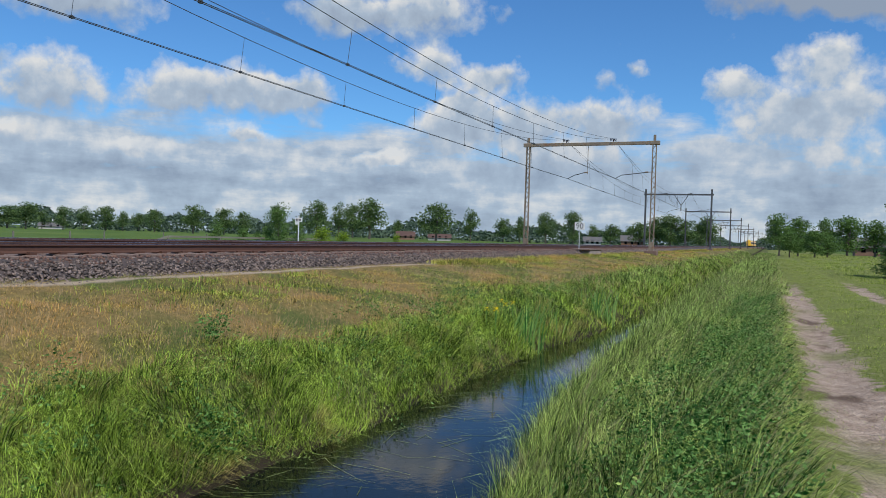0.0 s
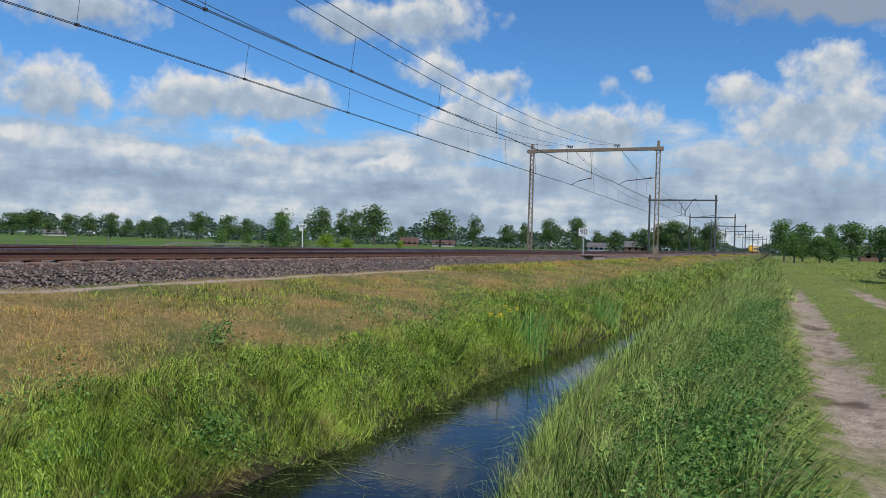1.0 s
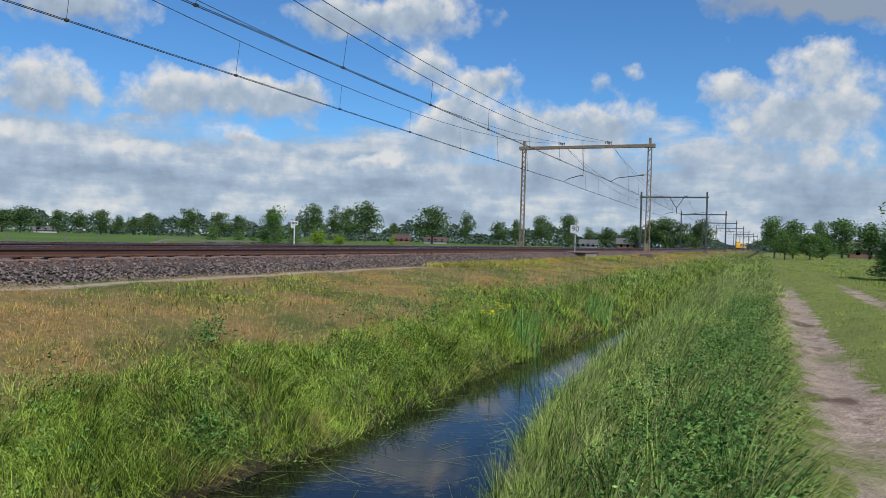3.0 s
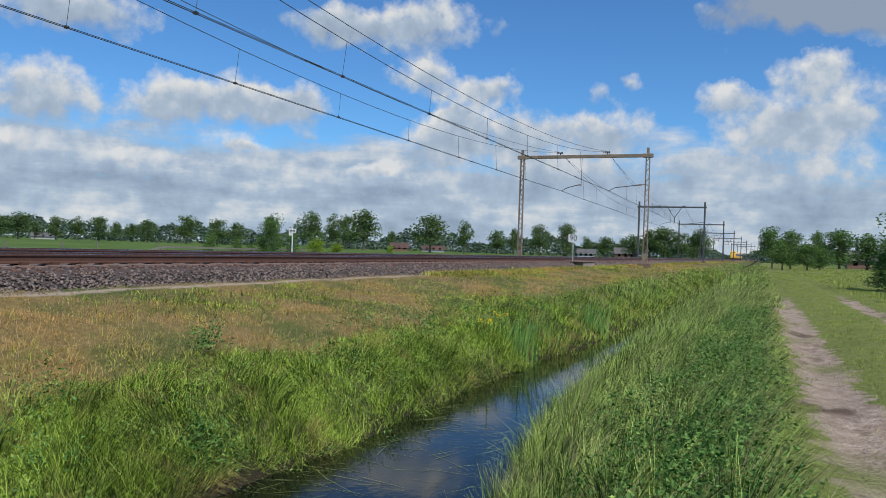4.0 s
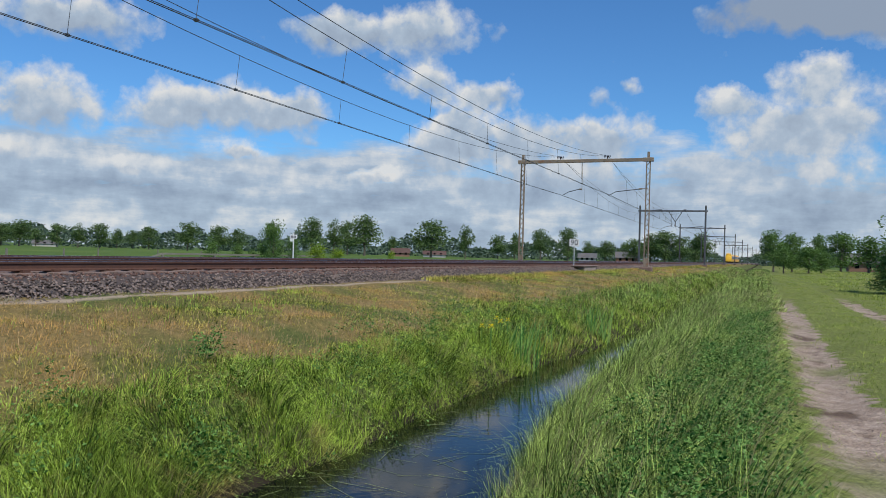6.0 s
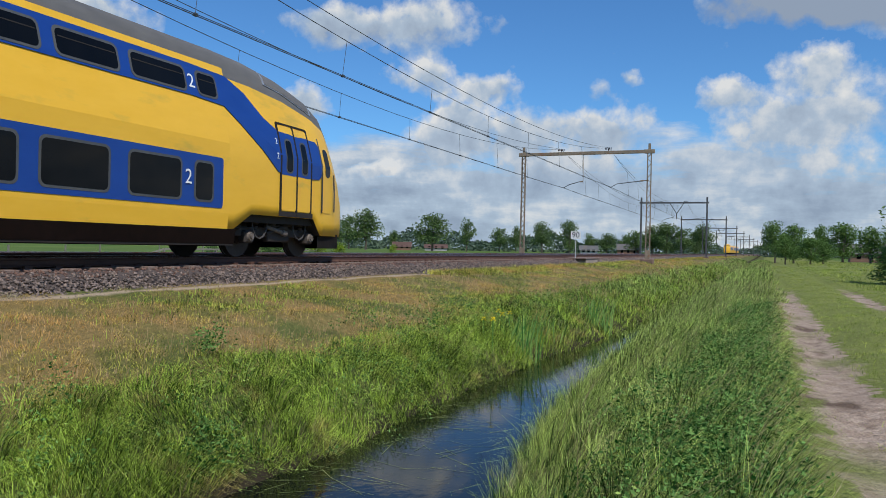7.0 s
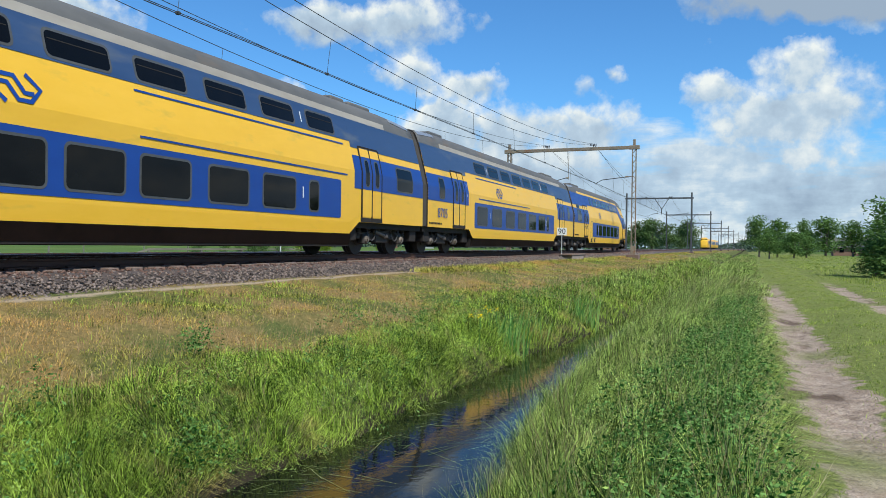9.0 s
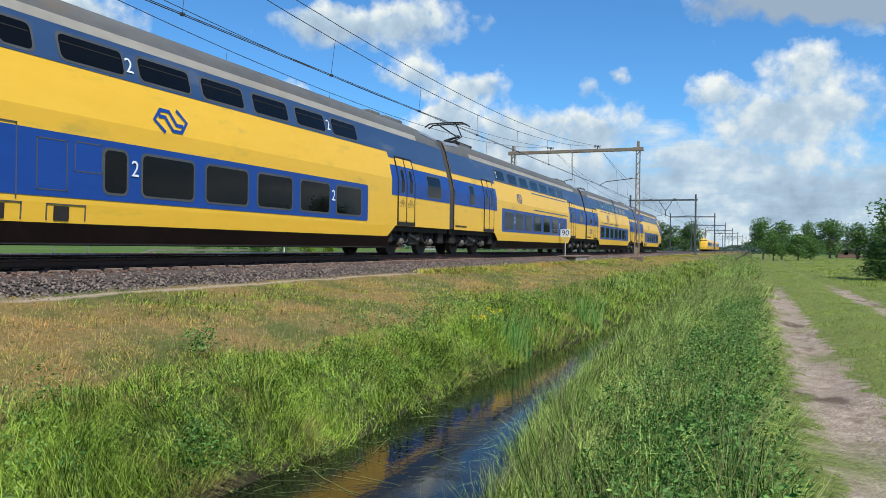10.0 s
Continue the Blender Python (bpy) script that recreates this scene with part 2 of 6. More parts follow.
M["axle_box"] = surface("axle_box", (0.06, 0.045, 0.035), (0.26, 0.21, 0.17), scale=11.0, rough=0.6, bump=0.3, vary=1.4)
M["rubber"] = surface("rubber", (0.03, 0.028, 0.027), (0.10, 0.09, 0.085), scale=9.0, rough=0.8, bump=0.15)
M["seal"] = surface("seal", (0.045, 0.045, 0.045), (0.11, 0.11, 0.108), scale=9.0, rough=0.6, bump=0.0)
M["door_rubber"] = surface("door_rubber", (0.012, 0.010, 0.009), (0.045, 0.038, 0.033), scale=9.0, rough=0.8, bump=0.0, spec=0.15)
M["silver"] = surface("silver", (0.35, 0.35, 0.36), (0.60, 0.60, 0.61), scale=9.0, rough=0.4, bump=0.05, metal=0.6)
M["white_ink"] = surface("white_ink", (0.72, 0.72, 0.72), (0.86, 0.86, 0.86), scale=9.0, rough=0.5, bump=0.0)
M["window_dark"] = surface("window_dark", (0.002, 0.0025, 0.003), (0.008, 0.008, 0.008), scale=2.0, rough=0.04, bump=0.0, spec=0.16)
M["brick"] = surface("brick", (0.16, 0.08, 0.055), (0.33, 0.19, 0.13), scale=3.0, rough=0.9, bump=0.1)
M["roof_tile"] = surface("roof_tile", (0.06, 0.03, 0.024), (0.15, 0.085, 0.065), scale=2.0, rough=0.85, bump=0.2)
M["wall_pale"] = surface("wall_pale", (0.36, 0.34, 0.31), (0.58, 0.55, 0.51), scale=1.5, rough=0.85, bump=0.05)
M["old_wood"] = surface("old_wood", (0.12, 0.11, 0.08), (0.28, 0.26, 0.20), scale=6, rough=0.9, bump=0.2)
M["skirt"] = surface("skirt", (0.010, 0.005, 0.0035), (0.040, 0.021, 0.015), scale=6.0, rough=0.8, bump=0.2, spec=0.2)
M["footing"] = surface("footing", (0.10, 0.06, 0.045), (0.28, 0.18, 0.135), scale=10, rough=0.9, bump=0.4)
M["bellows"] = surface("bellows", (0.028, 0.023, 0.019), (0.08, 0.068, 0.058), scale=9.0, rough=0.85, bump=0.2)
M["floating"] = leafy("floating", (0.10, 0.15, 0.035), (0.30, 0.34, 0.12), scale=4.0, island=0.8)


def water_material():
    m = bpy.data.materials.new("ditch_water")
    m.use_nodes = True
    tr = m.node_tree
    b = tr.nodes["Principled BSDF"]
    b.inputs["Base Color"].default_value = (0.010, 0.011, 0.008, 1)
    b.inputs["Roughness"].default_value = 0.015
    b.inputs["IOR"].default_value = 1.33
    co = node(tr, "ShaderNodeTexCoord").outputs["Object"]
    n = node(tr, "ShaderNodeTexNoise", node(tr, "ShaderNodeVectorMath", co, (1.0, 0.75, 1.0), operation="MULTIPLY").outputs[0], None, 7.0, 4.0, 0.6).outputs["Fac"]
    n2 = node(tr, "ShaderNodeTexNoise", co, None, 0.8, 2.0, 0.5).outputs["Fac"]
    bm_ = node(tr, "ShaderNodeBump", mth(tr, "MULTIPLY_ADD", n2, 0.10, -0.01), 0.04)
    tr.links.new(n, bm_.inputs["Height"])
    tr.links.new(bm_.outputs[0], b.inputs["Normal"])
    return m


M["water"] = water_material()


def ground_material():
    """Soil and turf, with two sandy wheel ruts along the lane and bare sand along the foot of the ballast."""
    m = bpy.data.materials.new("ground")
    m.use_nodes = True
    tr = m.node_tree
    b = tr.nodes["Principled BSDF"]
    co = node(tr, "ShaderNodeTexCoord").outputs["Object"]
    sp = node(tr, "ShaderNodeSeparateXYZ", co)
    x, z = sp.outputs[0], sp.outputs[2]

    def noise_at(scale, detail=5.0, r=0.6):
        return node(tr, "ShaderNodeTexNoise", co, None, scale, detail, r).outputs["Fac"]

    def two(f, a, c):
        mx = node(tr, "ShaderNodeMix", f, data_type="RGBA")
        for i, v in ((6, a), (7, c)):
            if isinstance(v, tuple):
                mx.inputs[i].default_value = (*v, 1)
            else:
                tr.links.new(v, mx.inputs[i])
        return mx.outputs[2]

    n_b = noise_at(14.0)
    n_f, n_m, n_l = mth(tr, "MULTIPLY_ADD", mth(tr, "SUBTRACT", noise_at(60.0), 0.5), 1.1, n_b), noise_at(1.6), noise_at(0.03, 4.0)
    turf = two(mth(tr, "MULTIPLY_ADD", n_f, 1.6, -0.3, clamp=True), (0.05, 0.065, 0.018), (0.17, 0.18, 0.055))
    dry = two(mth(tr, "MULTIPLY_ADD", n_f, 1.6, -0.3, clamp=True), (0.10, 0.078, 0.028), (0.37, 0.255, 0.10))
    verge = mth(tr, "MULTIPLY", mth(tr, "MULTIPLY", mth(tr, "SUBTRACT", -5.7, x), 2.0, clamp=True), mth(tr, "MULTIPLY", mth(tr, "SUBTRACT", noise_at(0.55, 4.0), 0.40), 6.0, clamp=True))
    turf = two(verge, turf, dry)
    lawn = two(mth(tr, "MULTIPLY_ADD", n_f, 1.6, -0.3, clamp=True), (0.09, 0.112, 0.03), (0.27, 0.29, 0.08))
    turf = two(mth(tr, "MULTIPLY", mth(tr, "SUBTRACT", x, 0.15), 4.0, clamp=True), turf, lawn)
    meadow = two(mth(tr, "MULTIPLY_ADD", n_l, 3.0, -1.0, clamp=True), (0.065, 0.125, 0.025), (0.135, 0.185, 0.045))
    far = mth(tr, "MULTIPLY", mth(tr, "SUBTRACT", mth(tr, "ABSOLUTE", x), 18.0), 0.15, clamp=True)
    base = two(far, turf, meadow)
    sand = two(mth(tr, "MULTIPLY_ADD", noise_at(5.0), 2.2, -0.6, clamp=True), (0.30, 0.215, 0.155), (0.56, 0.435, 0.335))
    sand = two(mth(tr, "MULTIPLY_ADD", noise_at(46.0), 3.0, -1.35, clamp=True), sand, (0.17, 0.115, 0.08))
    wet = mth(tr, "MULTIPLY", mth(tr, "SUBTRACT", node(tr, "ShaderNodeTexNoise", node(tr, "ShaderNodeVectorMath", co, (1.1, 0.55, 1), operation="MULTIPLY").outputs[0], None, 1.1, 3.0, 0.55).outputs["Fac"], 0.545), 10.0, clamp=True)
    sand = two(mth(tr, "MULTIPLY", wet, 0.85), sand, (0.115, 0.075, 0.052))
    rag = mth(tr, "MULTIPLY", mth(tr, "SUBTRACT", noise_at(2.2), 0.5), 1.1)

    def strip(centre, half):
        d = mth(tr, "ABSOLUTE", mth(tr, "SUBTRACT", x, centre))
        return mth(tr, "MULTIPLY", mth(tr, "SUBTRACT", mth(tr, "ADD", half, rag), d), 9.0, clamp=True)

    ruts = mth(tr, "MAXIMUM", strip(0.90, 0.42), strip(3.45, 0.34))
    gap = mth(tr, "MULTIPLY", mth(tr, "SUBTRACT", 0.66, noise_at(0.22, 3.0)), 7.0, clamp=True)
    ends = mth(tr, "MULTIPLY", mth(tr, "SUBTRACT", 48.0, mth(tr, "MULTIPLY_ADD", noise_at(0.4), 16.0, sp.outputs[1])), 0.3, clamp=True)
    ruts = mth(tr, "MULTIPLY", mth(tr, "MULTIPLY", ruts, gap), ends)
    col = two(ruts, base, sand)
    foot_d = mth(tr, "ABSOLUTE", mth(tr, "SUBTRACT", x, -9.62))
    foot = mth(tr, "MULTIPLY", mth(tr, "SUBTRACT", mth(tr, "MULTIPLY_ADD", rag, 0.25, 0.15), foot_d), 9.0, clamp=True)
    col = two(foot, col, (0.40, 0.31, 0.22))
    mud = mth(tr, "MULTIPLY", mth(tr, "SUBTRACT", -0.35, z), 4.0, clamp=True)
    col = two(mud, col, (0.045, 0.035, 0.022))
    tr.links.new(col, b.inputs["Base Color"])
    b.inputs["Roughness"].default_value = 0.95
    b.inputs["Specular IOR Level"].default_value = 0.1
    bu = node(tr, "ShaderNodeBump", 0.9, 0.06)
    tr.links.new(mth(tr, "ADD", n_b, n_m), bu.inputs["Height"])
    tr.links.new(bu.outputs[0], b.inputs["Normal"])
    return m


M["ground"] = ground_material()


# ---------------- building tools ----------------
def part(name, bm, material, parent=None, label=""):
    """One mesh object out of a bmesh, under its thing."""
    me = bpy.data.meshes.new(name)
    bm.to_mesh(me)
    bm.free()
    return shaped(name, me, material, parent, label)


def shaped(name, me, material, parent=None, label=""):
    if not me.materials:
        for mm in (material if isinstance(material, (list, tuple)) else [material]):
            me.materials.append(mm)
    ob = new(name, me)
    if parent is not None:
        ob.parent = parent
    if label:
        ob["label"] = label
    return ob


def thing(name, label, category, m=None, group="", kind=""):
    ob = new(name)
    ob.empty_display_size = 0.1
    if m is not None:
        ob.matrix_basis = m
    return tagged(ob, label, category, group, kind)


def fast_mesh(name, verts, loops, sizes):
    """A mesh from numpy arrays: corners, corner indices face after face, and the faces' corner counts."""
    me = bpy.data.meshes.new(name)
    verts, loops, sizes = np.asarray(verts, np.float32), np.asarray(loops, np.int32), np.asarray(sizes, np.int32)
    me.vertices.add(len(verts))
    me.vertices.foreach_set("co", verts.ravel())
    me.loops.add(len(loops))
    me.loops.foreach_set("vertex_index", loops)
    me.polygons.add(len(sizes))
    me.polygons.foreach_set("loop_start", np.concatenate(([0], np.cumsum(sizes)[:-1])).astype(np.int32))
    me.update(calc_edges=True)
    return me


def box(bm, lo, hi, bevel=0.0):
    vs = [bm.verts.new((x, y, z)) for x in (lo[0], hi[0]) for y in (lo[1], hi[1]) for z in (lo[2], hi[2])]
    fs = [(0, 1, 3, 2), (4, 6, 7, 5), (0, 4, 5, 1), (2, 3, 7, 6), (0, 2, 6, 4), (1, 5, 7, 3)]
    made = [bm.faces.new([vs[i] for i in f]) for f in fs]
    if bevel:
        bmesh.ops.bevel(bm, geom=list({e for f in made for e in f.edges}), offset=bevel, segments=1, affect="EDGES")


def rod(bm, a, b, r, r2=None, n=6):
    """A round bar from a to b."""
    a, b = Vector(a), Vector(b)
    q = (b - a).to_track_quat("Z", "Y")
    rings = []
    for p, rr in ((a, r), (b, r if r2 is None else r2)):
        rings.append([bm.verts.new(p + q @ Vector((rr * math.cos(2 * math.pi * i / n), rr * math.sin(2 * math.pi * i / n), 0))) for i in range(n)])
    for i in range(n):
        bm.faces.new((rings[0][i], rings[0][(i + 1) % n], rings[1][(i + 1) % n], rings[1][i]))
    bm.faces.new(rings[0][::-1]), bm.faces.new(rings[1])


def tube(bm, pts, r, n=5):
    """A round hose through points."""
    pts = [Vector(p) for p in pts]
    rings = []
    for k, p in enumerate(pts):
        q = (pts[min(k + 1, len(pts) - 1)] - pts[max(k - 1, 0)]).to_track_quat("Z", "Y")
        rings.append([bm.verts.new(p + q @ Vector((r * math.cos(2 * math.pi * i / n), r * math.sin(2 * math.pi * i / n), 0))) for i in range(n)])
    for a, b in zip(rings, rings[1:]):
        for i in range(n):
            bm.faces.new((a[i], a[(i + 1) % n], b[(i + 1) % n], b[i]))
    bm.faces.new(rings[0][::-1]), bm.faces.new(rings[-1])


def bar(bm, a, b, w, h):
    """A square bar from a to b."""
    a, b = Vector(a), Vector(b)
    q = (b - a).to_track_quat("Z", "Y")
    rings = [[bm.verts.new(p + q @ Vector((sx * w / 2, sy * h / 2, 0))) for sx, sy in ((-1, -1), (1, -1), (1, 1), (-1, 1))] for p in (a, b)]
    for i in range(4):
        bm.faces.new((rings[0][i], rings[0][(i + 1) % 4], rings[1][(i + 1) % 4], rings[1][i]))
    bm.faces.new(rings[0][::-1]), bm.faces.new(rings[1])


# ---------------- the lie of the land ----------------
NEAR, FAR, RAIL = -12.1, -16.1, 1.31      # track centres and rail head


def bend(y):
    """How far the line swings to the right, far ahead."""
    return np.maximum(0, np.asarray(y, float) - 150) ** 2 / 30000


PX = [-3000, -60, -24, -20.6, -19.2, -10.3, -9.7, -8.6, -7.2, -6.1, -5.3, -4.6, -4.1, -3.6, -2.7, -2.2, -1.6, -0.9, 0.2, 0.5, 0.9, 1.3, 2.2, 3.05, 3.45, 3.9, 8, 60, 3000]
PZ = [0.0, 0.0, 0.1, 0.70, 0.85, 0.85, 0.80, 0.66, 0.42, 0.20, 0.0, -0.38, -0.75, -1.0, -1.0, -0.7, -0.30, -0.04, 0.03, 0.02, -0.05, 0.02, 0.07, 0.02, -0.04, 0.02, 0.05, 0.0, 0.0]


def banks(y):
    """How far the far and the near edge of the ditch lie off their usual line."""
    return np.interp(y, [4, 6, 8, 12, 15, 18.5, 26, 34], [-0.32, -0.2, 0.0, 0.0, 0.02, 0.25, 0.8, 1.0]), np.interp(y, [4, 5.5, 7.5, 11, 16, 24], [0.5, 0.35, -0.05, -0.55, -0.7, -0.85])


def land(x, y):
    x, y = np.asarray(x, float), np.asarray(y, float)
    far_side, near_side = banks(y)
    u = x - bend(y) * np.clip((-5 - x) / 3, 0, 1)
    u = u - far_side * np.interp(x, [-7.5, -5.2, -3.6, -3.1], [0, 1, 1, 0]) - near_side * np.interp(x, [-3.1, -2.6, -1.6, -0.5], [0, 1, 1, 0])
    z = np.interp(u, PX, PZ)
    near = np.interp(np.abs(x + 1.0), [8.0, 8.6, 9.4, 40], [1.0, 0.25, 0.0, 0.0]) + (x > 2)
    bumps = 0.05 * np.sin(x * 1.7 + y * 0.6) * np.sin(y * 0.9 - x * 0.4) + 0.03 * np.sin(x * 4.1 - y * 2.3)
    rim = 0.12 * np.sin(y * 0.35 + 1.0) + 0.07 * np.sin(y * 1.1)
    z = z + np.clip(near, 0, 1) * (np.abs(x) < 40) * bumps * np.where(np.abs(x + 3.2) < 1.2, 0.3, 1.0) + np.where((u < -4.0) & (u > -7), rim * 0.5, 0)
    return z


def make_ground():
    xs = np.unique(np.round(np.concatenate((np.linspace(-3000, -60, 12), np.linspace(-60, -22, 14), np.linspace(-22, 6, 113), np.linspace(6, 60, 20), np.linspace(60, 3000, 12))), 3))
    ys = np.unique(np.round(np.concatenate((np.linspace(-1500, -30, 10), np.linspace(-30, 60, 151), np.linspace(60, 200, 60), np.linspace(200, 700, 40), np.linspace(700, 4500, 20))), 3))
    gx, gy = np.meshgrid(xs, ys)
    v = np.stack((gx, gy, land(gx, gy)), -1).reshape(-1, 3)
    nx, ny = len(xs), len(ys)
    i = (np.arange(ny - 1)[:, None] * nx + np.arange(nx - 1)[None]).ravel()
    loops = np.stack((i, i + 1, i + nx + 1, i + nx), -1).ravel()
    ob = shaped("ground", fast_mesh("ground", v, loops, np.full(len(i), 4)), M["ground"])
    for p in ob.data.polygons:
        p.use_smooth = True
    tagged(ob, "flat grassland with a sandy wheel-rutted lane and a ditch", "ground", kind="structure")


make_ground()

WATER = -0.65
bm = bmesh.new()
bmesh.ops.create_grid(bm, x_segments=4, y_segments=60, size=1)
for v in bm.verts:
    v.co = Vector((-3.2 + 1.5 * v.co.x, 60 + 85 * v.co.y, WATER))
tagged(part("water", bm, M["water"]), "still dark ditch water reflecting the sky", "water", kind="structure")


# ---------------- the line: ballast, sleepers, rails ----------------
def sweep(name, section, ys, material, centre):
    """A closed section (x, z) drawn along the line."""
    bm_ = bmesh.new()
    rings = [[bm_.verts.new((centre + sx + float(bend(y)), y, sz)) for sx, sz in section] for y in ys]
    n = len(section)
    for a, b in zip(rings, rings[1:]):
        for i in range(n):
            bm_.faces.new((a[i], b[i], b[(i + 1) % n], a[(i + 1) % n]))
    bm_.faces.new(rings[0]), bm_.faces.new(rings[-1][::-1])
    return bm_


LINE_YS = [-90, -40, 0, 40, 80, 120, 150] + list(range(180, 1000, 30))
bed = part("ballast_bed", sweep("ballast_bed", [(-5.7, 0.60), (-3.6, 1.09), (3.6, 1.09), (4.3, 0.72), (4.3, 0.3), (-5.7, 0.3)], LINE_YS, None, -14.1), M["ballast_bed"])
tagged(bed, "grey-brown crushed stone ballast bed of the line", "ballast", kind="structure")
RAIL_SECTION = [(-0.07, -0.16), (0.07, -0.16), (0.07, -0.145), (0.015, -0.12), (0.012, -0.05), (0.034, -0.035), (0.034, -0.004), (0.026, 0.0), (-0.026, 0.0), (-0.034, -0.004), (-0.034, -0.035), (-0.012, -0.05), (-0.015, -0.12), (-0.07, -0.145)]


def make_track(name, centre, first, last):
    track = thing(name, "rusty railway track on concrete sleepers in ballast", "railway track", group="railway tracks", kind="structure")
    for side in (-0.7525, 0.7525):
        b = sweep("rail", [(x + side, z + RAIL) for x, z in RAIL_SECTION], LINE_YS, None, centre)
        for f in b.faces:
            f.material_index = 1 if f.calc_center_median().z > RAIL - 0.003 else 0
        part("rail", b, [M["rail_rust"], M["rail_top"]], track)
    b = bmesh.new()
    box(b, (-1.28, -0.13, 0.92), (1.28, 0.13, 1.135), 0.015)
    sleeper = bpy.data.meshes.new("sleeper")
    b.to_mesh(sleeper)
    b.free()
    b = bmesh.new()
    for side in (-0.7525, 0.7525):
        for o in (-0.1, 0.1):
            box(b, (side + o - 0.04, -0.07, 1.12), (side + o + 0.04, 0.07, 1.175))
    clip = bpy.data.meshes.new("rail_clip")
    b.to_mesh(clip)
    b.free()
    y = first
    while y < last:
        ob = shaped("sleeper", sleeper, M["sleeper"], track)
        ob.location = (centre + float(bend(y)), y, random.uniform(-0.012, 0.008))
        ob = shaped("rail_clip", clip, M["rail_rust"], track)
        ob.location = (centre + float(bend(y)), y, 0)
        y += 0.6


make_track("railway_track", NEAR, -6.0, 110.0)
make_track("railway_track", FAR, -6.0, 70.0)


def make_stones():
    """Loose stones on the shoulder that faces the lane."""
    rng = np.random.default_rng(4)
    n = 34000
    d = rng.random(n) ** 1.6
    y = -3 + d * 95
    u = rng.random(n)
    x = np.where(u < 0.72, -10.55 + rng.random(n) * 0.95, -11.45 + rng.random(n) * 0.95)
    inside = (u > 0.86)
    x = np.where(inside, -12.75 + rng.random(n) * 1.3, x)
    top = np.interp(x, [-14, -10.55, -9.8, -9.4], [1.09, 1.09, 0.78, 0.70])
    r = rng.uniform(0.017, 0.038, n) * (1 + d * 0.7)
    octa = np.array([(1, 0, 0), (-1, 0, 0), (0, 1, 0), (0, -1, 0), (0, 0, 1), (0, 0, -1)], float)
    v = octa[None] * rng.uniform(0.55, 1.35, (n, 6, 1)) + rng.normal(0, 0.22, (n, 6, 3))
    a = rng.random(n) * 6.283
    c, s = np.cos(a)[:, None], np.sin(a)[:, None]
    v = np.stack((v[..., 0] * c - v[..., 1] * s, v[..., 0] * s + v[..., 1] * c, v[..., 2] * 0.8), -1) * r[:, None, None]
    v += np.stack((x, y, top + r * 0.35), -1)[:, None]
    tri = np.array([(0, 2, 4), (2, 1, 4), (1, 3, 4), (3, 0, 4), (2, 0, 5), (1, 2, 5), (3, 1, 5), (0, 3, 5)])
    loops = (tri[None] + (np.arange(n) * 6)[:, None, None]).ravel()
    me = fast_mesh("ballast_stones", v.reshape(-1, 3), loops, np.full(n * 8, 3))
    stones = shaped("ballast_stones", me, [M["stone"], M["stone_rust"]])
    rusty = (x + rng.normal(0, 0.12, n) < -10.45).astype(np.int32)
    me.polygons.foreach_set("material_index", np.repeat(rusty, 8))
    tagged(stones,
           "loose grey and brown crushed ballast stones beside the rails", "ballast", kind="stuff")


make_stones()


# ---------------- overhead line ----------------
POST_R, POST_L = -8.75, -19.45
PORTALS = [64.2, 134.0, 203.0, 272.0, 341.0, 410.0, 479.0, 548.0]
TOP, BEAM = 10.5, 9.85


def make_lattice_portal(y):
    p = thing("catenary_portal", "weathered tan lattice steel portal on concrete footings carrying the overhead line", "catenary portal", pose(0, y, 0), "catenary portals")
    for x0 in (POST_R, POST_L):
        b = bmesh.new()
        foot, w = 0.85, 0.17
        for sx in (-w, w):
            for sy in (-0.10, 0.10):
                bar(b, (x0 + sx, sy, foot), (x0 + sx * 0.82, sy, TOP - 0.5), 0.075, 0.06)
        z, flip = foot + 0.9, 1
        while z < TOP - 1.0:
            for sy in (-0.10, 0.10):
                bar(b, (x0 - w * flip, sy, z), (x0 + w * flip, sy, z + 0.42), 0.05, 0.025)
            for sx in (-w, w):
                bar(b, (x0 + sx, -0.1 * flip, z), (x0 + sx, 0.1 * flip, z + 0.42), 0.025, 0.04)
            z, flip = z + 0.42, -flip
        box(b, (x0 - 0.2, -0.14, foot), (x0 + 0.2, 0.14, foot + 0.9), 0.02)
        box(b, (x0 - 0.10, -0.09, TOP - 0.55), (x0 + 0.10, 0.09, TOP), 0.01)
        part("post", b, M["mast_near"], p)
        b = bmesh.new()
        box(b, (x0 - 0.5, -0.5, 0.2), (x0 + 0.5, 0.5, 1.02), 0.04)
        part("footing", b, M["footing"], p, "rust-stained concrete footing block")
        b = bmesh.new()
        box(b, (x0 - 0.42, -0.16, BEAM - 0.16), (x0 + 0.42, 0.16, BEAM + 0.16), 0.02)
        part("bracket", b, M["mast_near"], p)
    b = bmesh.new()
    for sy in (-0.11, 0.11):
        box(b, (POST_L - 0.3, sy - 0.04, BEAM - 0.13), (POST_R + 0.3, sy + 0.04, BEAM + 0.13), 0.01)
    for k in range(13):
        x = POST_L + 0.6 + k * 0.8
        box(b, (x - 0.05, -0.1, BEAM - 0.1), (x + 0.05, 0.1, BEAM + 0.1))
    part("beam", b, M["mast_near"], p)
    hang_gear(p, True)
    return p


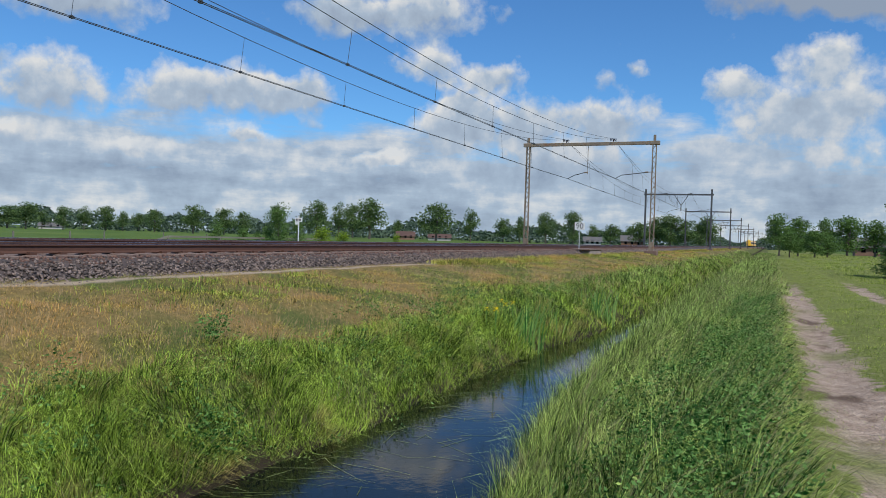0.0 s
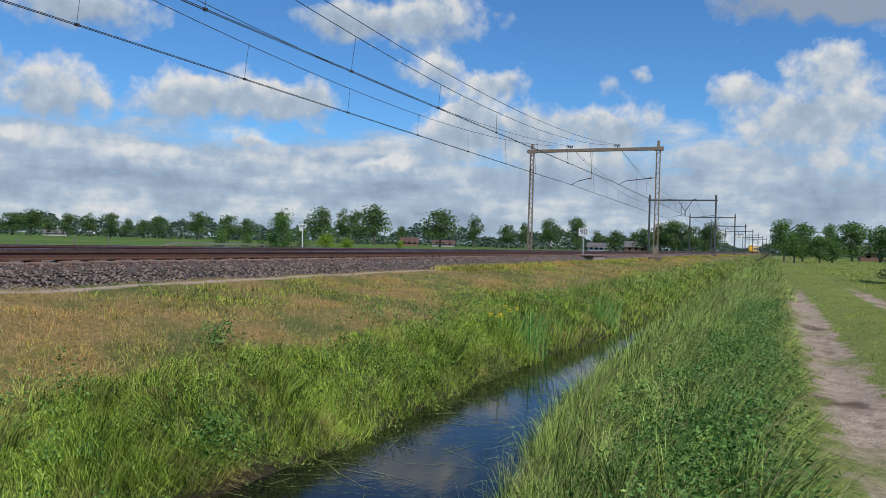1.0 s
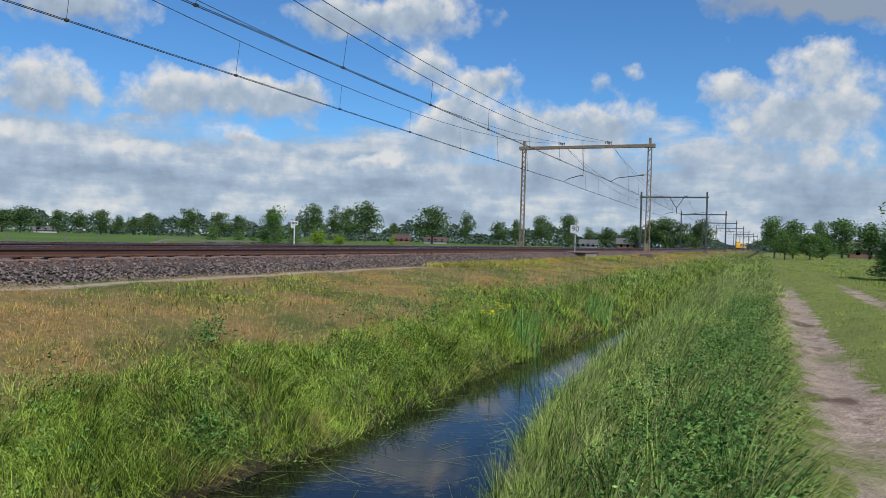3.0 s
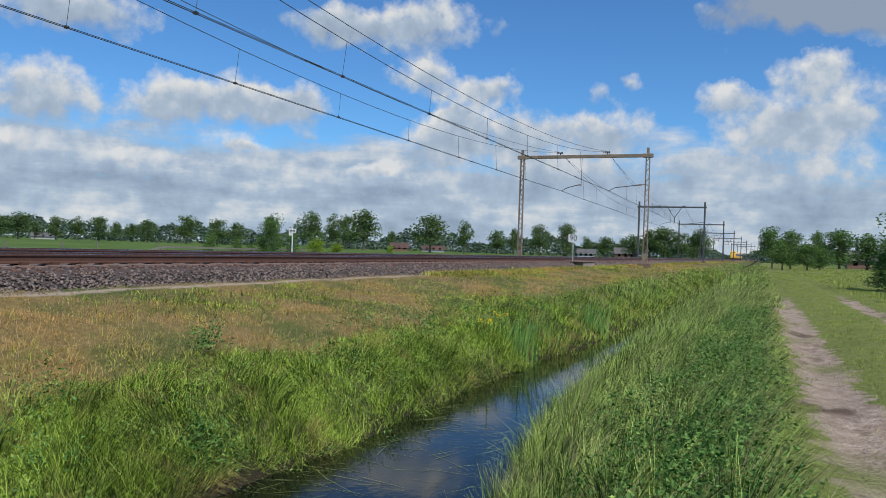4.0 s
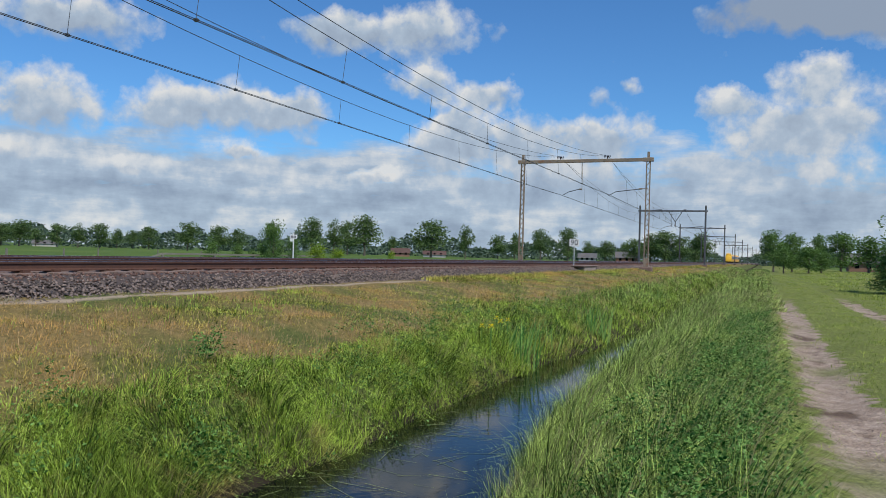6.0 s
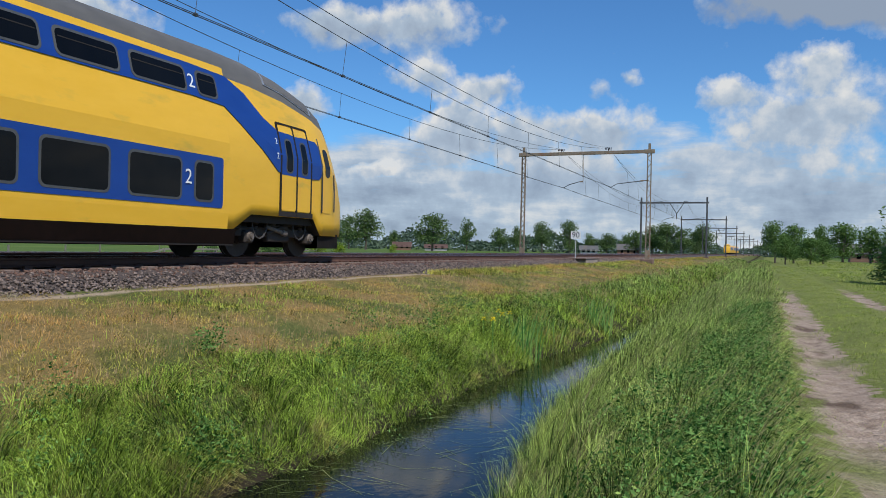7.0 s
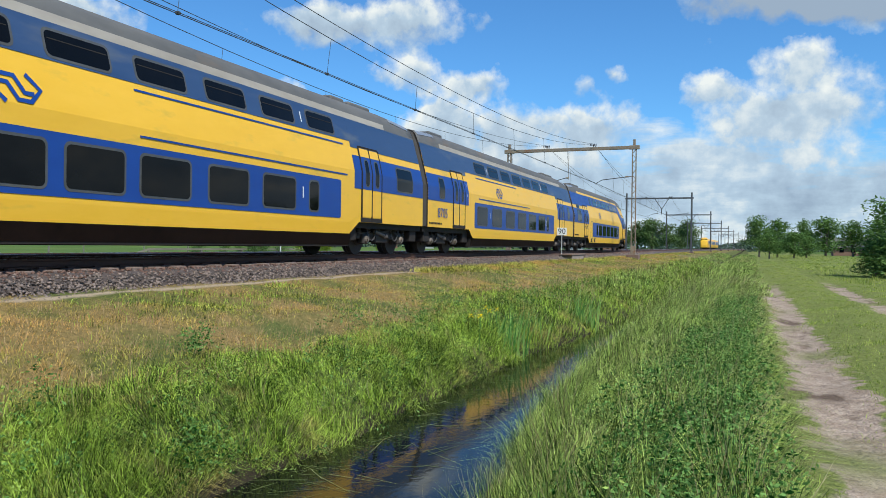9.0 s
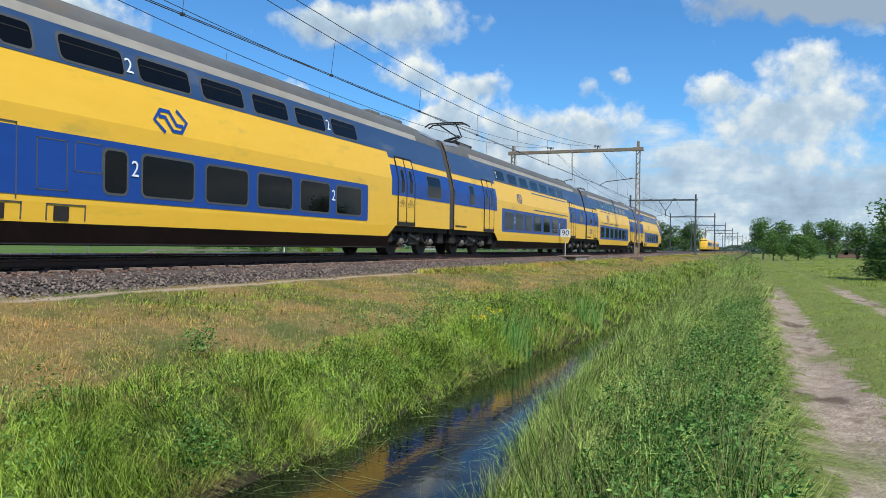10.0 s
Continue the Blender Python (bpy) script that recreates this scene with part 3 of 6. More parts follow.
def hang_gear(p, lattice):
    """Insulators on the beam and the arms that hold the contact wires."""
    mm = M["mast_near"] if lattice else M["mast_far"]
    for x, sgn in ((NEAR, 1), (FAR, 1)):
        b = bmesh.new()
        for k in range(5):
            rod(b, (x - 0.3 + k * 0.12, 0, BEAM + 0.34), (x - 0.25 + k * 0.12, 0, BEAM + 0.34), 0.09, n=8)
        rod(b, (x, 0, BEAM + 0.1), (x, 0, BEAM + 0.34), 0.04)
        part("insulator", b, M["insulator"], p)
        b = bmesh.new()
        reach = 1.65 if x == FAR else 2.9
        rod(b, (x + 0.2, 0, 6.92), (x + 0.75, 0, 7.22), 0.028)
        rod(b, (x + 0.75, 0, 7.22), (x + reach, 0, 7.45), 0.035)
        part("registration_arm", b, M["wire"], p)
        b = bmesh.new()
        if x == FAR:
            rod(b, (x + reach + 0.25, 0, 7.3), (x + reach + 0.25, 0, BEAM - 0.1), 0.02, n=6)
            rod(b, (x + reach, 0, 7.45), (x + reach + 0.25, 0, 7.46), 0.06, n=8)
        else:
            rod(b, (x + reach - 0.25, 0, 7.44), (x + reach, 0, 7.46), 0.07, n=8)
            rod(b, (x + reach, 0, 7.46), (POST_R, 0, 7.46), 0.03, n=6)
        part("hanger", b, mm, p)


def make_plain_portal(y):
    p = thing("catenary_portal", "dark grey steel portal carrying the overhead line above both tracks", "catenary portal", pose(float(bend(y)), y, 0), "catenary portals")
    for x0 in (POST_R, POST_L):
        b = bmesh.new()
        box(b, (x0 - 0.14, -0.14, 0.8), (x0 + 0.14, 0.14, TOP + 0.4), 0.015)
        part("post", b, M["mast_far"], p)
        b = bmesh.new()
        box(b, (x0 - 0.4, -0.4, 0.2), (x0 + 0.4, 0.4, 1.0), 0.04)
        part("footing", b, M["footing"], p, "rust-stained concrete footing block")
    b = bmesh.new()
    box(b, (POST_L - 0.3, -0.12, BEAM - 0.0), (POST_R + 0.3, 0.12, BEAM + 0.26), 0.01)
    part("beam", b, M["mast_far"], p)
    b = bmesh.new()
    for dx in (-1.1, 1.1):
        rod(b, (-13.6 + dx, 0, BEAM), (-13.6, 0, BEAM - 1.7), 0.06)
    rod(b, (-13.6, 0, BEAM - 1.7), (-13.6, 0, BEAM - 2.6), 0.07)
    part("drop_bracket", b, M["mast_far"], p)
    hang_gear(p, False)
    return p


make_lattice_portal(PORTALS[0])
for y in PORTALS[1:]:
    make_plain_portal(y)


def wire_path(name, pts, r, label, category="overhead wire"):
    cu = bpy.data.curves.new(name, "CURVE")
    cu.dimensions, cu.bevel_depth, cu.bevel_resolution = "3D", r, 1
    sp = cu.splines.new("POLY")
    sp.points.add(len(pts) - 1)
    for q, c in zip(sp.points, pts):
        q.co = (*c, 1)
    cu.materials.append(M["wire"])
    return tagged(new(name, cu), label, category, group="overhead wires")


SPANS = [-5.0] + PORTALS


def make_wires(centre, carry_low, feed_low):
    """One track's contact wires, carrying wire and feeder, with droppers."""
    contact, carry, feed = [], [], []
    for a, b in zip(SPANS, SPANS[1:]):
        for k in range(24):
            u = k / 24
            y = a + (b - a) * u
            x = centre + float(bend(y)) + 0.22 * math.cos(math.pi * (y - 64.2) / 69.5)
            sag = (2 * u - 1) ** 2
            contact.append((x, y, 6.88 + 0.16 * max(0, abs(2 * u - 1) - 0.75) * 4 * 0.4))
            carry.append((centre + float(bend(y)) + 0.05, y, carry_low + (BEAM + 0.40 - carry_low) * sag))
            feed.append((centre + float(bend(y)) - 0.02, y, feed_low + (BEAM + 0.42 - feed_low) * sag))
    wire_path("contact_wire", contact, 0.012, "dark copper contact wire above the track")
    wire_path("contact_wire", [(x + 0.05, y, z + 0.015) for x, y, z in contact], 0.010, "dark copper contact wire above the track")
    wire_path("carrying_wire", carry, 0.012, "dark carrying wire above the contact wire")
    cy = np.array([c[1] for c in carry])
    cz = np.array([c[2] for c in carry])
    y = 0.8
    while y < 130:
        if min(abs(y - q) for q in PORTALS) > 4:
            x = centre + 0.22 * math.cos(math.pi * (y - 64.2) / 69.5)
            b = bmesh.new()
            rod(b, (x, y, 6.9), (centre + 0.05, y, float(np.interp(y, cy, cz))), 0.009, n=4)
            box(b, (x - 0.03, y - 0.05, 6.86), (x + 0.05, y + 0.05, 6.93))
            tagged(part("dropper", b, M["wire"]), "thin dropper wire between carrying and contact wire", "dropper", group="droppers")
        y += 6.62
    wire_path("feeder_wire", feed, 0.012, "dark feeder wire strung from portal to portal")


make_wires(NEAR, 7.80, 8.40)
make_wires(FAR - 0.08, 7.86, 8.60)


# ---------------- the double-deck train ----------------
CAR, HEAD = 25.3, 24.9             # lengths of a middle car and of the leading car
PROFILE_Z = [0.62, 0.95, 1.5, 2.0, 2.45, 2.9, 3.4, 3.9, 4.10, 4.24, 4.36, 4.47, 4.55, 4.60]
PROFILE_X = [1.43, 1.45, 1.45, 1.45, 1.45, 1.35, 1.22, 1.08, 1.02, 0.97, 0.91, 0.80, 0.50, 0.0]


class Hull:
    """The side of a car: half width at (y, z), with the nose drawn in and down where there is one."""

    def __init__(self, length, nose, start=0.0):
        self.length, self.nose, self.start = length, nose, start

    def top(self, y):
        if self.nose:
            return float(np.interp(y, [0.2, 1.5, 2.6, 19.2, 20.3, 21.6, 22.9, 23.6, 24.15, 24.55, 24.8, 24.9], [4.56, 4.64, 4.68, 4.68, 4.64, 4.48, 4.18, 3.90, 3.45, 2.7, 1.8, 1.3]))
        e = min(y, self.length + 0.22 - y)
        return float(np.interp(e, [0.2, 1.5, 2.6], [4.56, 4.64, 4.68]))

    def wide(self, y):
        if self.nose:
            return float(np.interp(y, [0, 21.8, 23.0, 23.8, 24.4, 24.75, 24.9], [1, 1, 0.97, 0.90, 0.78, 0.66, 0.55]))
        return 1.0

    def foot(self, y):
        ends = [(4.95, 5.5)] + ([(20.0, 19.4)] if self.nose else [(self.length + 0.22 - 4.95, self.length + 0.22 - 5.5)])
        if self.nose and y > 22.6:
            return float(np.interp(y, [22.6, 23.0, 24.5, 24.9], [0.95, 0.55, 0.55, 0.75]))
        if y < ends[0][0] or y > ends[1][0]:
            return 0.97
        if y < ends[0][1]:
            return float(np.interp(y, [4.95, 5.5], [0.97, 0.62]))
        return float(np.interp(y, [ends[1][1], ends[1][0]], [0.62, 0.97]))

    def across(self, y, z):
        h = self.top(y)
        k = 0.62 + (z - 0.62) * (4.60 - 0.62) / (h - 0.62) if z > 2.0 or h < 3.9 else z
        if h >= 3.9 and z > 2.0:
            k = 2.0 + (z - 2.0) * 2.6 / (h - 2.0)
        return float(np.interp(k, PROFILE_Z, PROFILE_X)) * self.wide(y)


def hull_body(hull):
    bm_ = bmesh.new()
    ys = [0.22 + hull.start, 0.9, 1.5, 2.0, 2.6, 4.95, 5.5, 8, 12, 16]
    ys += [19.2, 19.4, 20.0, 20.3, 21, 21.6, 22.2, 22.6, 22.8, 23.0, 23.2, 23.4, 23.6, 23.8, 24.0, 24.2, 24.4, 24.55, 24.68, 24.78, 24.85, 24.9] if hull.nose else [19.8, 20.35, hull.length - 2.4, hull.length - 1.8, hull.length - 1.3, hull.length - 0.7, hull.length]
    rings = []
    for y in ys:
        b, h = hull.foot(y), hull.top(y)
        half = []
        for i, zq in enumerate(PROFILE_Z):
            z = b + (2.0 - b) * (zq - 0.62) / 1.38 if zq <= 2.0 and h > 2.3 else (2.0 + (zq - 2.0) * (h - 2.0) / 2.6 if h > 2.3 else b + (zq - 0.62) / 3.98 * (h - b))
            half.append((hull.across(y, z), z))
        ring = [bm_.verts.new((x, y, z)) for x, z in half] + [bm_.verts.new((-x, y, z)) for x, z in half[-2::-1]]
        rings.append(ring)
    n = len(rings[0])
    for a, b in zip(rings, rings[1:]):
        for i in range(n - 1):
            f = bm_.faces.new((a[i], b[i], b[i + 1], a[i + 1]))
            z = sum(v.co.z for v in f.verts) / 4
            f.smooth = z > 4.1 or (hull.nose and f.calc_center_median().y > 19.2)
            t = hull.top(f.calc_center_median().y)
            yc = f.calc_center_median().y
            ending = yc < 2.7 or (not hull.nose and yc > hull.length - 2.6)
            f.material_index = 1 if (i if i < n // 2 else n - 2 - i) >= (7 if ending or (hull.nose and yc > 19.4) else 8) and t > 3.4 else 0
        f = bm_.faces.new((a[0], a[-1], b[-1], b[0]))
        f.material_index = 2
    for ring, flip in ((rings[0], False), (rings[-1], True)):
        f = bm_.faces.new(ring[::-1] if not flip else ring)
        f.material_index = 2 if not (hull.nose and flip) else 0
    bmesh.ops.recalc_face_normals(bm_, faces=bm_.faces)
    return bm_


def skin(hull, low, high, off=0.006, side=1, nz=5):
    """A proud sheet between two lines (y, z) on the car's side."""
    bm_ = bmesh.new()
    off += 0.005
    nz = max(nz, math.ceil(max(b[1] - a[1] for a, b in zip(low, high)) / 0.08))
    cols = []
    for (y0, z0), (y1, z1) in zip(low, high):
        col = []
        for k in range(nz + 1):
            u = k / nz
            y, z = y0 + (y1 - y0) * u, z0 + (z1 - z0) * u
            col.append(bm_.verts.new((side * (hull.across(y, z) + off), y, z)))
        cols.append(col)
    for a, b in zip(cols, cols[1:]):
        for k in range(nz):
            bm_.faces.new((a[k], b[k], b[k + 1], a[k + 1]) if side > 0 else (a[k + 1], b[k + 1], b[k], a[k]))
    edge = [e for e in bm_.edges if e.is_boundary]
    out = bmesh.ops.extrude_edge_only(bm_, edges=edge)
    for v in out["geom"]:
        if isinstance(v, bmesh.types.BMVert):
            v.co.x -= side * (off + 0.004)
    return bm_


def rect(y0, y1, z0, z1, r=0.0, n=4):
    """Lower and upper line of a rectangle with rounded corners."""
    ys = [y0, y1] if r == 0 else [y0 + r * (1 - math.cos(math.pi / 2 * k / n)) for k in range(n + 1)] + [y1 - r * (1 - math.cos(math.pi / 2 * (n - k) / n)) for k in range(n + 1)]
    low, high = [], []
    for y in ys:
        d = max(0.0, r - (y - y0), r - (y1 - y)) if r else 0.0
        dz = r - math.sqrt(max(0.0, r * r - d * d)) if r else 0.0
        low.append((y, z0 + dz)), high.append((y, z1 - dz))
    if len(ys) == 2:
        steps = max(1, int((y1 - y0) / 1.5))
        low = [(y0 + (y1 - y0) * k / steps, z0) for k in range(steps + 1)]
        high = [(y0 + (y1 - y0) * k / steps, z1) for k in range(steps + 1)]
    return low, high


def add_window(car, hull, y0, y1, z0, z1, side, vent=False, lift=0.0):
    w = part("window", skin(hull, *rect(y0 - 0.05, y1 + 0.05, z0 - 0.05, z1 + 0.05, 0.13), 0.011 + lift, side, 3), M["seal"], car, "dark rubber window frame")
    part("pane", skin(hull, *rect(y0, y1, z0, z1, 0.10), 0.016 + lift, side, 3), M["window_dark"], w, "dark reflecting glass")
    if vent:
        part("vent_bar", skin(hull, *rect(y0 + 0.04, y1 - 0.04, z1 - 0.15, z1 - 0.13), 0.019 + lift, side, 1), M["door_rubber"], w)


def add_door(car, hull, y0, y1, side, blue_z):
    """A double-leaf plug door with tall windows."""
    mid = (y0 + y1) / 2
    for a, b in ((y0, mid), (mid, y1)):
        leaf = part("door_leaf", skin(hull, *rect(a + 0.03, b - 0.03, 1.12, 3.18, 0.06), 0.014, side, 8), M["yellow"], car, "yellow and blue sliding door leaf")
        part("door_panel", skin(hull, *rect(a + 0.035, b - 0.035, blue_z[0], blue_z[1]), 0.018, side, 4), M["blue"], leaf, "blue middle panel")
        part("door_frame", skin(hull, *rect(a + 0.20, b - 0.17, 2.03, 2.87, 0.11), 0.021, side, 4), M["seal"], leaf)
        part("door_pane", skin(hull, *rect(a + 0.235, b - 0.205, 2.07, 2.83, 0.09), 0.025, side, 4), M["window_dark"], leaf)
    for y in (y0, mid, y1):
        part("door_seal", skin(hull, *rect(y - 0.032, y + 0.032, 1.0, 3.22), 0.017, side, 8), M["door_rubber"], car)
    part("door_head", skin(hull, *rect(y0, y1, 3.2, 3.25), 0.017, side, 1), M["door_rubber"], car)
    b = bmesh.new()
    box(b, (side * 1.30, y0 - 0.05, 0.98) if side > 0 else (-1.47, y0 - 0.05, 0.98), (1.47, y1 + 0.05, 1.10) if side > 0 else (-1.30, y1 + 0.05, 1.10))
    part("step", b, M["under"], car)


def letters(body, size, car, hull, y, z, side, material, label=""):
    """Class numbers on the side."""
    cu = bpy.data.curves.new("class_number", "FONT")
    cu.body, cu.size, cu.extrude, cu.align_x, cu.align_y = body, size, 0.001, "CENTER", "CENTER"
    cu.materials.append(material)
    ob = new("class_number", cu)
    ob.parent = car
    slope = math.atan2(hull.across(y, z - 0.1) - hull.across(y, z + 0.1), 0.2)
    ob.matrix_basis = Matrix.Translation((side * (hull.across(y, z) + 0.028), y, z)) @ (Euler((0, -slope * side, 0)).to_matrix().to_4x4() @ pose(0, 0, 0, 90, 0, 90 * side))
    if label:
        ob["label"] = label


def emblem(car, hull, y, z, side):
    """The blue two-arrow emblem, a bent band turned about its middle."""
    bm_ = bmesh.new()
    arm = [Vector(v) for v in ((-0.20, -0.25), (-0.46, -0.03), (-0.26, 0.19), (-0.02, 0.19), (0.15, -0.06), (0.33, -0.06))]

    def at(q, s):
        return bm_.verts.new((side * (hull.across(y + side * s * q.x, z + s * q.y) + 0.014), y + side * s * q.x, z + s * q.y))

    for s in (1, -1):
        rows = []
        for k, v in enumerate(arm):
            d = (arm[min(k + 1, 5)] - arm[max(k - 1, 0)]).normalized()
            nrm = Vector((-d.y, d.x)) * 0.040
            rows.append([at(q, s) for q in (v + nrm, v - nrm)])
        for p, q in zip(rows, rows[1:]):
            bm_.faces.new((p[0], p[1], q[1], q[0]))
    part("emblem", bm_, M["blue"], car, "blue bent-arrow emblem")


def add_bogie(car, y, side_detail=True):
    b = bmesh.new()
    for s in (-1, 1):
        box(b, (s * 1.02 - 0.07, y - 1.75, 0.48), (s * 1.02 + 0.07, y + 1.75, 0.70), 0.03)
        box(b, (s * 1.02 - 0.09, y - 0.45, 0.36), (s * 1.02 + 0.09, y + 0.45, 0.78), 0.03)
        for ax in (-1.25, 1.25):
            box(b, (s * 1.08 - 0.12, y + ax - 0.17, 0.32), (s * 1.08 + 0.12, y + ax + 0.17, 0.62), 0.04)
            for k in range(4):
                rod(b, (s * 1.08, y + ax - 0.32, 0.62 + k * 0.07), (s * 1.08, y + ax - 0.32, 0.66 + k * 0.07), 0.09, n=10)
                rod(b, (s * 1.08, y + ax + 0.32, 0.62 + k * 0.07), (s * 1.08, y + ax + 0.32, 0.66 + k * 0.07), 0.09, n=10)
        rod(b, (s * 1.14, y - 0.55, 0.55), (s * 1.14, y + 0.5, 0.82), 0.045, n=8)
        for k in (-0.2, 0.2):
            rod(b, (s * 0.98, y + k, 0.6), (s * 0.98, y + k, 0.98), 0.15, n=10)
    box(b, (-0.9, y - 0.4, 0.45), (0.9, y + 0.4, 0.75))
    bogie = part("bogie", b, M["bogie"], car, "grimy brown steel bogie frame")
    for ax in (-1.25, 1.25):
        b = bmesh.new()
        rod(b, (-0.8, y + ax, 0.46), (0.8, y + ax, 0.46), 0.08, n=10)
        for s in (-1, 1):
            rod(b, (s * 0.70, y + ax, 0.46), (s * 0.83, y + ax, 0.46), 0.46, n=28)
            rod(b, (s * 0.66, y + ax, 0.46), (s * 0.70, y + ax, 0.46), 0.485, n=28)
            rod(b, (s * 0.83, y + ax, 0.46), (s * 0.86, y + ax, 0.46), 0.16, n=12)
        part("wheelset", b, M["bogie"], bogie)
    for s in (-1, 1):
        for ax in (-1.25, 1.25):
            b = bmesh.new()
            rod(b, (s * 1.19, y + ax, 0.47), (s * 1.25, y + ax, 0.47), 0.13, 0.10, n=12)
            rod(b, (s * 1.25, y + ax, 0.47), (s * 1.28, y + ax, 0.47), 0.06, n=8)
            part("axle_box", b, M["axle_box"], bogie, "worn brownish axle box cover")
        b = bmesh.new()
        rod(b, (s * 1.16, y - 0.62, 0.72), (s * 1.16, y + 0.05, 0.60), 0.05, n=8)
        rod(b, (s * 1.16, y + 0.05, 0.60), (s * 1.16, y + 0.22, 0.57), 0.075, n=10)
        part("damper", b, M["axle_box"], bogie, "dusty damper strut")
        for k, y0 in enumerate((-0.9, 0.75)):
            b = bmesh.new()
            pts = [(s * 1.2, y + y0 + 0.3 * math.sin(math.pi * i / 6 - math.pi / 2), 0.85 - 0.42 * math.sin(math.pi * i / 6)) for i in range(7)]
            tube(b, pts, 0.022)
            part("hose", b, M["rubber"], bogie)


def bars(car, hull, y0, z, n, w, h, gap, side, material):
    for k in range(n):
        part("marking", skin(hull, *rect(y0 + k * (w + gap), y0 + k * (w + gap) + w, z, z + h), 0.010, side, 1), material, car)


def bicycle_mark(car, hull, y, z, side):
    """A line drawing of a bicycle on a door."""
    bm_ = bmesh.new()

    def at(a, b):
        return (side * (hull.across(y, z) + 0.026), y + side * a, z + b)

    for c0 in (-0.13, 0.13):
        ring = [(c0 + 0.085 * math.cos(k * 0.628), 0.085 * math.sin(k * 0.628)) for k in range(11)]
        for p, q in zip(ring, ring[1:]):
            bar(bm_, at(*p), at(*q), 0.004, 0.009)
    for p, q in (((-0.13, 0), (-0.05, 0.14)), ((-0.05, 0.14), (0.09, 0.13)), ((0.09, 0.13), (0.0, 0.0)), ((0.0, 0.0), (-0.05, 0.14)), ((-0.13, 0), (0, 0)), ((0.08, 0.18), (0.13, 0.0)), ((0.04, 0.19), (0.11, 0.19)), ((-0.09, 0.16), (-0.02, 0.16))):
        bar(bm_, at(*p), at(*q), 0.004, 0.009)
    part("bicycle_mark", bm_, M["seal"], car, "thin dark bicycle symbol")


